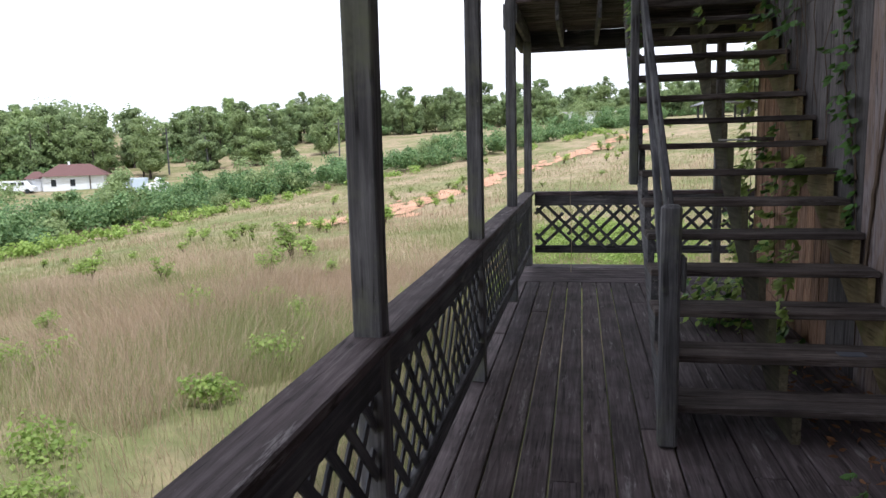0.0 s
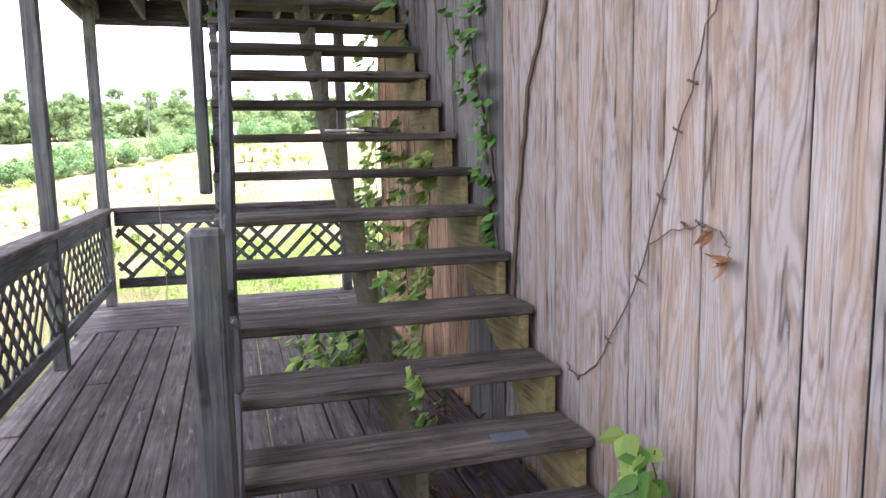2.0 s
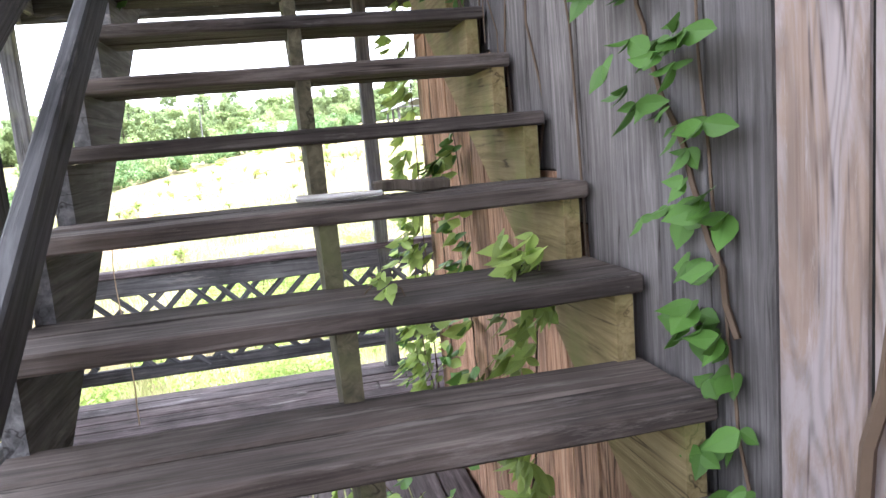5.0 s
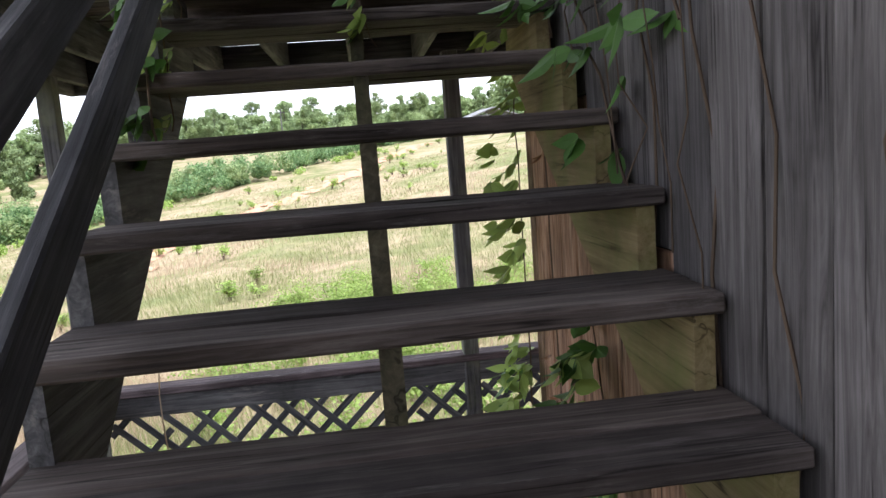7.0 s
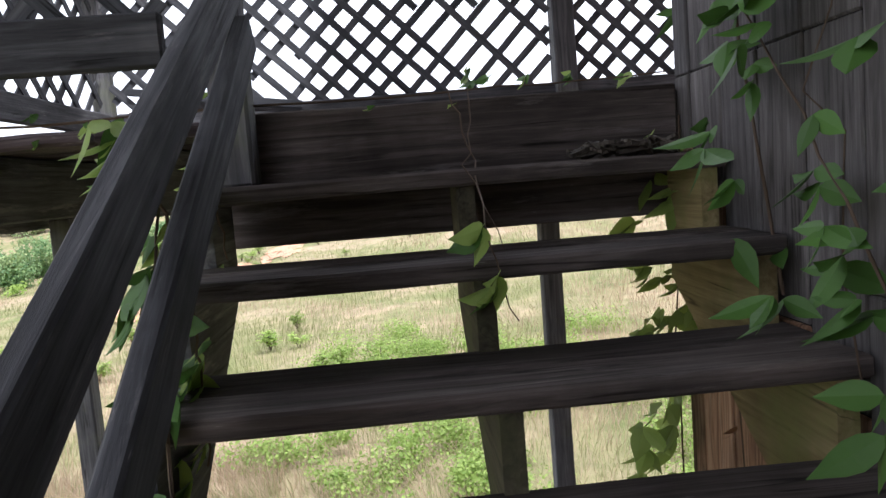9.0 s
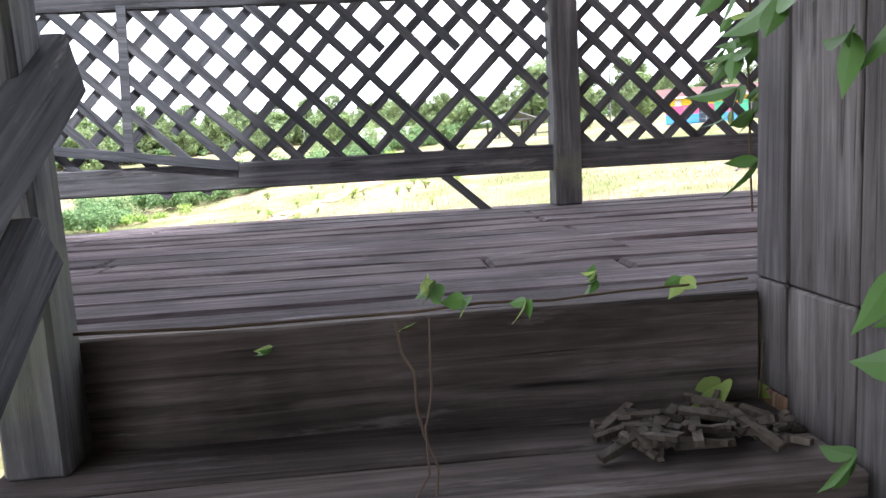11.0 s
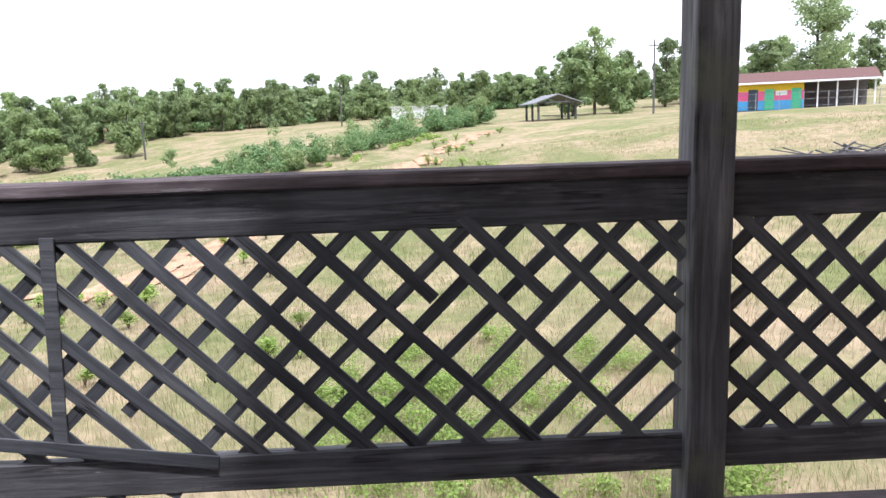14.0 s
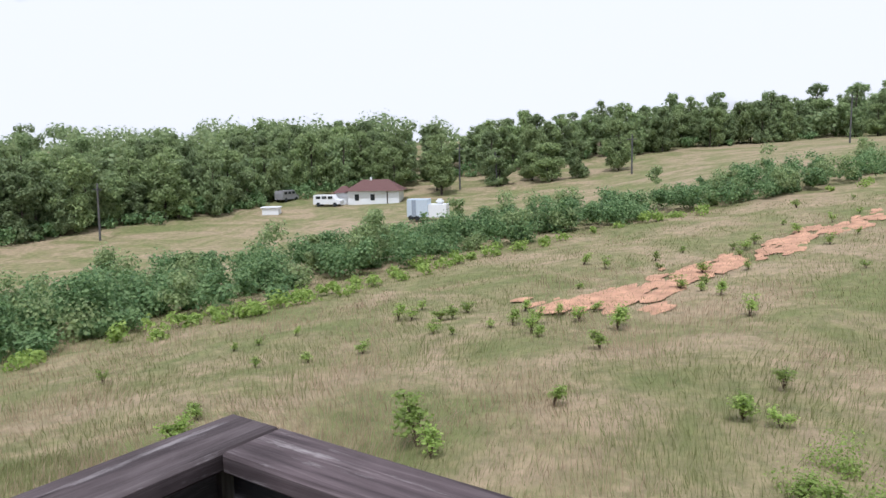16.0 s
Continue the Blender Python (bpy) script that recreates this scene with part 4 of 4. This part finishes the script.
    part("back_wall", bx((9.01, 4.0, 0), (15.4, 4.2, 2.8)), plain("dark_boards", (0.12, 0.11, 0.11), 0.8), pb)
    # wire fence beside it
    fe = tagged(empty("wire_fence"), "thin grey wire fence before the painted building", "fence")
    fe.matrix_basis = pose(34.3, 82.433, gz(40, 80.767), 0, 0, -24)
    for k in range(9):
        part("post", bx((k * 2.2, -0.04, -0.3), (k * 2.2 + 0.08, 0.04, 1.7)), steel, fe)
    for z in (0.3, 0.95, 1.6):
        part("wire", bx((0, -0.012, z), (17.6, 0.012, z + 0.03)), steel, fe)
    # low white building and cars far across the field
    lb = tagged(empty("low_building"), "long low white building beyond the far field", "building")
    lb.matrix_basis = pose(2, 171.6, gz(2, 171.6), 0, 0, 5)
    part("wall", bx((-6, -2, 0), (6, 2, 2.4)), white_paint, lb)
    part("roof", plank((-6.4, -2.4, 2.4), (6.4, 2.4, 2.7), 0.02), plain("pale_roof", (0.5, 0.5, 0.5), 0.7), lb)
    # heap of old pallets and timber
    r = random.Random(8)
    hp = tagged(empty("timber_heap"), "heap of discarded grey pallets and timber in the grass", "rubbish heap")
    hp.matrix_basis = pose(25, 44.1, gz(25, 44.1), 0, 0, 0)
    for k in range(46):
        o = part("timber", plank((-1.4, -0.06, -0.03), (1.4, 0.06, 0.03), 0.004), grey_x, hp)
        o.matrix_basis = pose(r.uniform(-4, 4.5), r.uniform(-1.5, 1.5), r.uniform(0.05, 0.8) * (1 - 0.1 * k / 46), r.uniform(-15, 15), r.uniform(-25, 25), r.uniform(-60, 60))


build_far()


# Vines and plants
def leaf_mesh(name, mat, s=1.0, curl=0.12, wide=1.0):
    """A pointed oval leaf, folded along its midrib; it hangs along -z from its stalk."""
    bm = bmesh.new()
    rows = [(0.0, 0.0), (0.07, 0.17), (0.22, 0.31), (0.42, 0.35), (0.62, 0.27), (0.82, 0.12), (1.0, 0.0)]
    mid = [bm.verts.new((-curl * f * f * s, 0, -f * s)) for f, w in rows]
    for sg in (-1, 1):
        side = [bm.verts.new((0.16 * w * wide * s - curl * f * f * s, sg * w * wide * s, -f * s)) for f, w in rows[1:-1]]
        ring = [mid[0]] + side + [mid[-1]]
        for k in range(len(rows) - 1):
            a, b2, c, d = mid[k], mid[k + 1], ring[k + 1], ring[k]
            vs = [v for i, v in enumerate((a, b2, c, d)) if v not in (a, b2, c, d)[:i]]
            bm.faces.new(vs if sg > 0 else vs[::-1])
    return mesh_of(name, bm, mat)


LEAVES = [leaf_mesh("leaf", leaf_vine, 0.062), leaf_mesh("leaf", leaf_vine, 0.05, 0.25), leaf_mesh("leaf", leaf_young, 0.055, 0.2),
          leaf_mesh("leaf", leaf_vine, 0.1, 0.2, 0.62), leaf_mesh("leaf", leaf_vine, 0.085, 0.05, 0.7)]
LEAVES.append(leaf_mesh("leaf", leaf_young, 0.075, 0.12, 0.5))
DEAD = leaf_mesh("leaf", leaf_dead, 0.045, 0.6, 0.5)


def vine(name, path, count, seed, label, category="vine", radius=0.004, size=1.0, spread=0.05, cluster=3, kinds=(0, 1), face=-90, from_f=0.0, bumps=0.012, dead=False):
    """A stem along the path with clusters of leaves hanging from it."""
    r = random.Random(seed)
    th = tagged(empty(name), label, category)
    fine = []
    for k in range(len(path) * 5 - 4):
        p = along(path, k / (len(path) * 5 - 5))
        fine.append(tuple(p[i] + (noise.noise((k * 0.7, seed, i * 3.0)) * bumps if 0 < k else 0) for i in range(3)))
    bm = bmesh.new()
    tube(bm, fine, [radius * (1 - 0.5 * k / len(fine)) for k in range(len(fine))], 5)
    part("stem", bm, stem_mat, th)
    made = 0
    count = int(count * 1.5)
    while made < count:
        p = along(path, from_f + (1 - from_f) * r.random())
        c = Vector(p) + Vector((r.uniform(-1, 0.1) * spread, r.uniform(-1, 1) * spread, r.uniform(-0.6, 0.6) * spread))
        for j in range(cluster):
            me = DEAD if dead else LEAVES[r.choice(kinds)]
            s = size * r.uniform(0.6, 1.25)
            fan = (j - (cluster - 1) / 2) * 62 + r.uniform(-22, 22)
            m = Matrix.Translation(c) @ pose(0, 0, 0, 0, 0, face + 90 + r.uniform(-50, 50)) @ pose(0, 0, 0, fan, r.uniform(5, 60), 0) @ Matrix.Scale(s, 4)
            piece("leaf", me, th, m)
            made += 1
    return th


W = WALL - 0.012
vine("climbing_vine", [(W, 5.183, 0.2), (W, 5.283, 0.95), (W, 5.35, 1.35), (W, 5.392, 1.75), (W, 5.483, 2.1), (W, 5.517, 2.5)], 84, 1, "green climbing vine on the board wall beside the stairs", from_f=0.12, spread=0.07, size=1.0)
vine("climbing_vine", [(W, 5.3, 1.2), (W, 5.417, 1.46), (W, 5.558, 1.7), (W, 5.617, 1.9), (W, 5.683, 2.3)], 66, 2, "green climbing vine on the board wall beside the stairs", spread=0.09, size=1.0, radius=0.007)
vine("bare_vine", [(W, 5.083, 0.6), (W, 5.067, 0.91), (W, 4.992, 1.28), (W, 4.917, 1.58), (W, 4.767, 1.84), (W, 4.558, 2.5)], 0, 3, "thick dead bare vine stem on the wall", radius=0.013, bumps=0.01)
vine("bare_vine", [(W, 4.567, 0.56), (W, 4.475, 0.53), (W, 4.35, 0.61), (W, 4.112, 0.91), (W, 3.915, 1.38), (W, 3.8, 1.62), (W, 3.71, 1.85), (W, 3.57, 2.3)], 0, 4, "thin dead bare vine stem on the wall", radius=0.0034, bumps=0.022)
vine("withered_vine", [(W, 4.042, 1.06), (W, 3.933, 1.11), (W, 3.783, 1.14), (W - 0.01, 3.733, 1.13)], 3, 5, "withered brown leaves on a dry vine twig", radius=0.0025, spread=0.012, from_f=0.97, dead=True, cluster=2, size=1.1)
vine("withered_vine", [(W, 3.733, 1.13), (W, 3.7, 1.1), (W - 0.01, 3.679, 1.065)], 4, 65, "withered brown leaves at the end of a dry twig", radius=0.002, spread=0.012, from_f=0.97, dead=True, cluster=3, size=1.2)
for k, (y, z) in enumerate(((4.092, 0.95), (3.985, 1.2), (3.915, 1.38), (3.855, 1.5), (4.267, 0.72), (3.867, 1.13), (3.808, 1.14))):
    vine("bare_vine", [(W, y + 0.02, z + 0.008), (W - 0.004, y, z), (W, y - 0.022, z - 0.006)], 0, 140 + k, "short dry knot of twigs on the bare vine", radius=0.004, bumps=0.008)
for k, (y, z0, z1) in enumerate(((5.85, 0.9, 3.2), (6.142, 1.2, 3.4), (6.6, 1.4, 3.3), (6.392, 1.6, 3.8))):
    vine("bare_vine", [(W, y, z0), (W, y + 0.1, (z0 + z1) / 2), (W, y - 0.08, z1)], 0, 30 + k, "thin dry creeper stem clinging to the wall boards", radius=0.004, bumps=0.05)
for k, (y, z0, z1) in enumerate(((6.392, 1.75, 3.0), (6.517, 1.85, 3.1), (6.808, 2.0, 3.2), (6.683, 1.9, 2.9), (7.1, 2.3, 3.3))):
    vine("bare_vine", [(W - 0.03, y, z0), (W - 0.05, y + 0.05, (z0 + z1) / 2), (W - 0.02, y - 0.03, z1)], 0, 80 + k, "thin dry hanging creeper stem", radius=0.0022, bumps=0.06)
vine("wall_weed", [(W - 0.03, 3.983, 0.0), (W - 0.05, 3.933, 0.3), (W - 0.08, 3.867, 0.52)], 40, 6, "leafy green weed growing at the foot of the wall", "plant", from_f=0.15, spread=0.07, size=1.6, kinds=(0, 2))
vine("climbing_vine", [(W, 6.517, 2.3), (W - 0.03, 6.683, 2.75), (W - 0.05, 6.933, 3.05), (W - 0.05, 7.183, 3.3)], 75, 7, "leafy green vine hanging on the upper wall", spread=0.14, size=1.0, kinds=(3, 4))
vine("climbing_vine", [(W - 0.02, 6.767, 1.95), (W - 0.05, 6.892, 2.3), (W - 0.1, 7.017, 2.6), (W - 0.05, 7.392, 2.95)], 48, 8, "leafy green vine hanging on the upper wall", spread=0.13, size=1.0, kinds=(3, 4))
vine("climbing_vine", [(W - 0.02, 7.35, 2.4), (W - 0.05, 7.433, 2.9), (W - 0.04, 7.475, 3.4), (W, 7.517, 3.9)], 60, 9, "leafy green vine hanging on the upper wall", spread=0.14, size=1.0, kinds=(3, 4))
# the next two creepers use pale yellow-green leaves to paint in outdoor light
vine("corner_creeper", [(W - 0.02, 7.892, 0.0), (W - 0.03, 7.9, 0.7), (W - 0.03, 7.892, 1.4), (W - 0.03, 7.892, 2.2), (W, 7.883, 2.8)], 280, 10, "creeper on the corner of the house, leaves coloured as if daylit", spread=0.11, size=1.5, kinds=(2, 2, 5))
vine("corner_creeper", [(2.13, 6.183, 0.0), (2.13, 6.017, 0.4), (2.12, 5.867, 0.85), (2.12, 5.792, 1.2), (2.12, 5.767, 1.33)], 230, 66, "creeper hanging under the stairs, leaves coloured as if daylit", spread=0.07, size=1.2, kinds=(2, 5, 5))
vine("corner_creeper", [(W - 0.1, 7.85, 0.0), (W - 0.06, 7.85, 0.3), (W - 0.12, 7.867, 0.7), (W - 0.08, 7.85, 1.2)], 110, 67, "light green creeper at the foot of the house corner", spread=0.12, size=1.4, kinds=(1, 2, 5))
vine("corner_creeper", [(W - 0.02, 6.933, 0.3), (W - 0.03, 7.017, 0.8), (W - 0.03, 6.975, 1.3), (W - 0.02, 7.1, 1.6)], 130, 11, "light green creeper on the wall under the stairs", spread=0.12, size=1.5, kinds=(1, 2))
vine("withered_vine", [(W, 7.6, 0.5), (W, 7.558, 1.2), (W, 7.6, 2.1)], 16, 12, "withered brown creeper on the raw boards", spread=0.05, dead=True, cluster=2)
vine("rail_vine", [(1.13, 7.142, 2.82), (1.13, 7.183, 2.72), (1.14, 7.242, 2.62), (1.15, 7.275, 2.48), (1.15, 7.275, 2.36), (1.15, 7.267, 2.2)], 64, 68, "light green vine hanging from the stair handrail", spread=0.05, size=1.0, kinds=(3, 5, 5), face=-60)
vine("rail_vine", [(1.12, 7.55, 2.78), (1.13, 7.575, 2.68), (1.14, 7.6, 2.54)], 22, 69, "light green vine shoot hanging from the handrail", spread=0.05, size=0.95, kinds=(5,), face=-60)
vine("rail_vine", [(1.15, 7.058, 2.12), (1.14, 7.1, 2.35), (1.12, 7.183, 2.55), (1.1, 7.35, 2.75), (1.05, 7.517, 2.9)], 60, 13, "green vine twined round the stair handrail", spread=0.06, size=0.9, kinds=(3, 4), face=-60)
vine("hanging_tendril", [(1.67, 7.783, 2.9), (1.71, 7.683, 2.72), (1.69, 7.308, 2.55), (1.73, 7.325, 2.4)], 10, 14, "thin vine tendril hanging over the top steps", radius=0.0025, spread=0.04, size=1.35, from_f=0.6, kinds=(0, 2), face=-90)
vine("hanging_tendril", [(1.72, 7.792, 2.9), (1.69, 7.6, 2.7), (1.72, 7.35, 2.54)], 0, 15, "thin dry tendril hanging over the top steps", "vine", radius=0.002, bumps=0.03)
vine("deck_creeper", [(0.2, 7.933, 2.89), (0.9, 7.867, 2.9), (1.7, 7.85, 2.9), (2.25, 7.867, 2.91)], 46, 16, "low creeper spreading along the upper deck edge", spread=0.08, size=0.8, kinds=(1, 2), face=-90)
vine("step_weed", [(1.7, 5.892, 1.05), (1.72, 5.808, 1.2), (1.75, 5.725, 1.3), (1.8, 5.617, 1.28)], 7, 17, "green vine shoot reaching through the steps", spread=0.03, size=0.85, radius=0.003, kinds=(2,), from_f=0.7)
vine("step_weed", [(1.7, 5.433, 0.1), (1.68, 5.35, 0.5), (1.7, 5.058, 0.86), (1.72, 4.892, 0.85)], 14, 18, "green vine shoot reaching through the steps", spread=0.05, size=0.9, radius=0.003, kinds=(0, 2), from_f=0.6)
vine("step_weed", [(1.7, 5.183, 0.0), (1.72, 4.933, 0.3), (1.72, 4.642, 0.58), (1.74, 4.517, 0.55)], 9, 19, "green vine shoot reaching through the steps", spread=0.04, size=0.9, radius=0.003, kinds=(2,), from_f=0.7)
for k, (x, y) in enumerate(((1.6, 6.392), (1.78, 6.558), (1.98, 6.35), (2.16, 6.308), (2.02, 5.308), (1.88, 6.683), (1.7, 6.267), (2.0, 6.558))):
    vine("ground_weed", [(x, y, 0.0), (x + 0.05, y + 0.1, 0.15), (x - 0.05, y + 0.2, 0.28)], (30 if k == 4 else 48), 50 + k, "green weed growing up through the deck", "plant", spread=0.13 if k == 4 else 0.18, size=1.35, kinds=(0, 2, 2), face=-100)
vine("ground_weed", [(1.75, 3.517, 0.0), (1.78, 3.533, 0.06), (1.8, 3.567, 0.1)], 7, 60, "small green weed on the shaded deck", "plant", spread=0.07, size=0.7)
# vine hanging close to the upper rail
vine("climbing_vine", [(W + 0.02, 7.917, 4.4), (W + 0.07, 8.05, 4.1), (W + 0.075, 8.05, 3.7), (W + 0.06, 8.05, 3.35), (W + 0.07, 8.05, 3.0)], 84, 61, "leafy green vine hanging at the upper corner of the house", spread=0.05, size=0.8, kinds=(3, 4, 3, 5))
vine("hanging_tendril", [(W + 0.06, 8.067, 3.8), (W - 0.02, 8.083, 3.75), (W - 0.1, 8.1, 3.69), (W - 0.14, 8.1, 3.665)], 12, 70, "thin vine shoot with pale narrow leaves", radius=0.0015, spread=0.025, size=0.75, kinds=(5,), cluster=2, from_f=0.2)


# Litter on the steps and deck
def litter():
    r = random.Random(5)
    o = part("bark_shard", plank((1.62, 5.942, 1.443), (1.82, 6.013, 1.455), 0.004, 0.012, 3, 9), plain("bleached_bark", (0.55, 0.53, 0.52), 0.9))
    tagged(o, "pale splintered shard of wood on a step", "debris")
    o = part("bark_shard", plank((1.8, 6.017, 1.443), (1.99, 6.071, 1.47), 0.004, 0.02, 13, 9), bark)
    tagged(o, "dark rotten bark on a step", "debris")
    th = tagged(empty("bark_pile", 2.1, 7.74, 2.7), "small heap of dry bark and twigs on the top step", "debris")
    chip = mesh_of("chip", bx((-0.035, -0.006, -0.004), (0.035, 0.006, 0.004)), bark)
    for k in range(80):
        piece("chip", chip, th, pose(r.uniform(-0.12, 0.13), r.uniform(-0.06, 0.06), 0.008 + 0.026 * r.random(), r.uniform(-20, 20), r.uniform(-25, 25), r.uniform(-70, 70)) @ Matrix.Scale(r.uniform(0.5, 1.3), 4))
    o = part("slate_chip", plank((1.95, 4.4, 0.361), (2.08, 4.475, 0.367), 0.002, 0.004, 5, 2), plain("slate", (0.09, 0.1, 0.13), 0.6))
    tagged(o, "flat dark slate chip on a low step", "debris")
    for k in range(170):
        x, y = r.uniform(1.8, 2.27), r.uniform(3.7, 5.9)
        m = pose(x, y, 0.02, r.uniform(60, 120), r.uniform(-30, 30), r.uniform(0, 360))
        o = new("fallen_leaf", DEAD)
        o.matrix_basis = m
        tagged(o, "dry brown fallen leaf on the deck", "leaf", group="fallen leaves")
    tagged(part("grass_stalk", plank((0.55, 8.8, 0.0), (0.556, 8.805, 1.1), 0.0, 0.02, 5, 8), straw), "single dry stalk growing through the far deck", "plant")
    # broken slat ends under the upper bottom rail
    for x, z, tilt, n in ((0.72, 3.06, 42, 0.14), (0.9, 3.05, 30, 0.1), (2.03, 2.95, 42, 0.3)):
        q = part("broken_slat", plank((-n / 2, -0.004, -0.018), (n / 2, 0.004, 0.018), 0.001), lattice_mat)
        q.matrix_basis = pose(x, RAIL_Y + 0.028, z, 0, tilt, 0)
        tagged(q, "broken lattice slat sticking out below the rail", "slat", group="broken slats")
    q = part("broken_slat", plank((-0.019, -0.004, 3.2), (0.019, 0.004, 3.8), 0.001), lattice_mat)
    q.matrix_basis = pose(0.46, RAIL_Y + 0.012, 0, 0, 3, 0)
    tagged(q, "loose upright slat fixed to the lattice", "slat", group="broken slats")
    q = part("broken_slat", plank((-0.45, -0.004, -0.02), (0.45, 0.004, 0.02), 0.001), lattice_mat)
    q.matrix_basis = pose(0.62, RAIL_Y + 0.01, 3.19, 0, 8, 0)
    tagged(q, "fallen lattice slat lying along the bottom rail", "slat", group="broken slats")


litter()
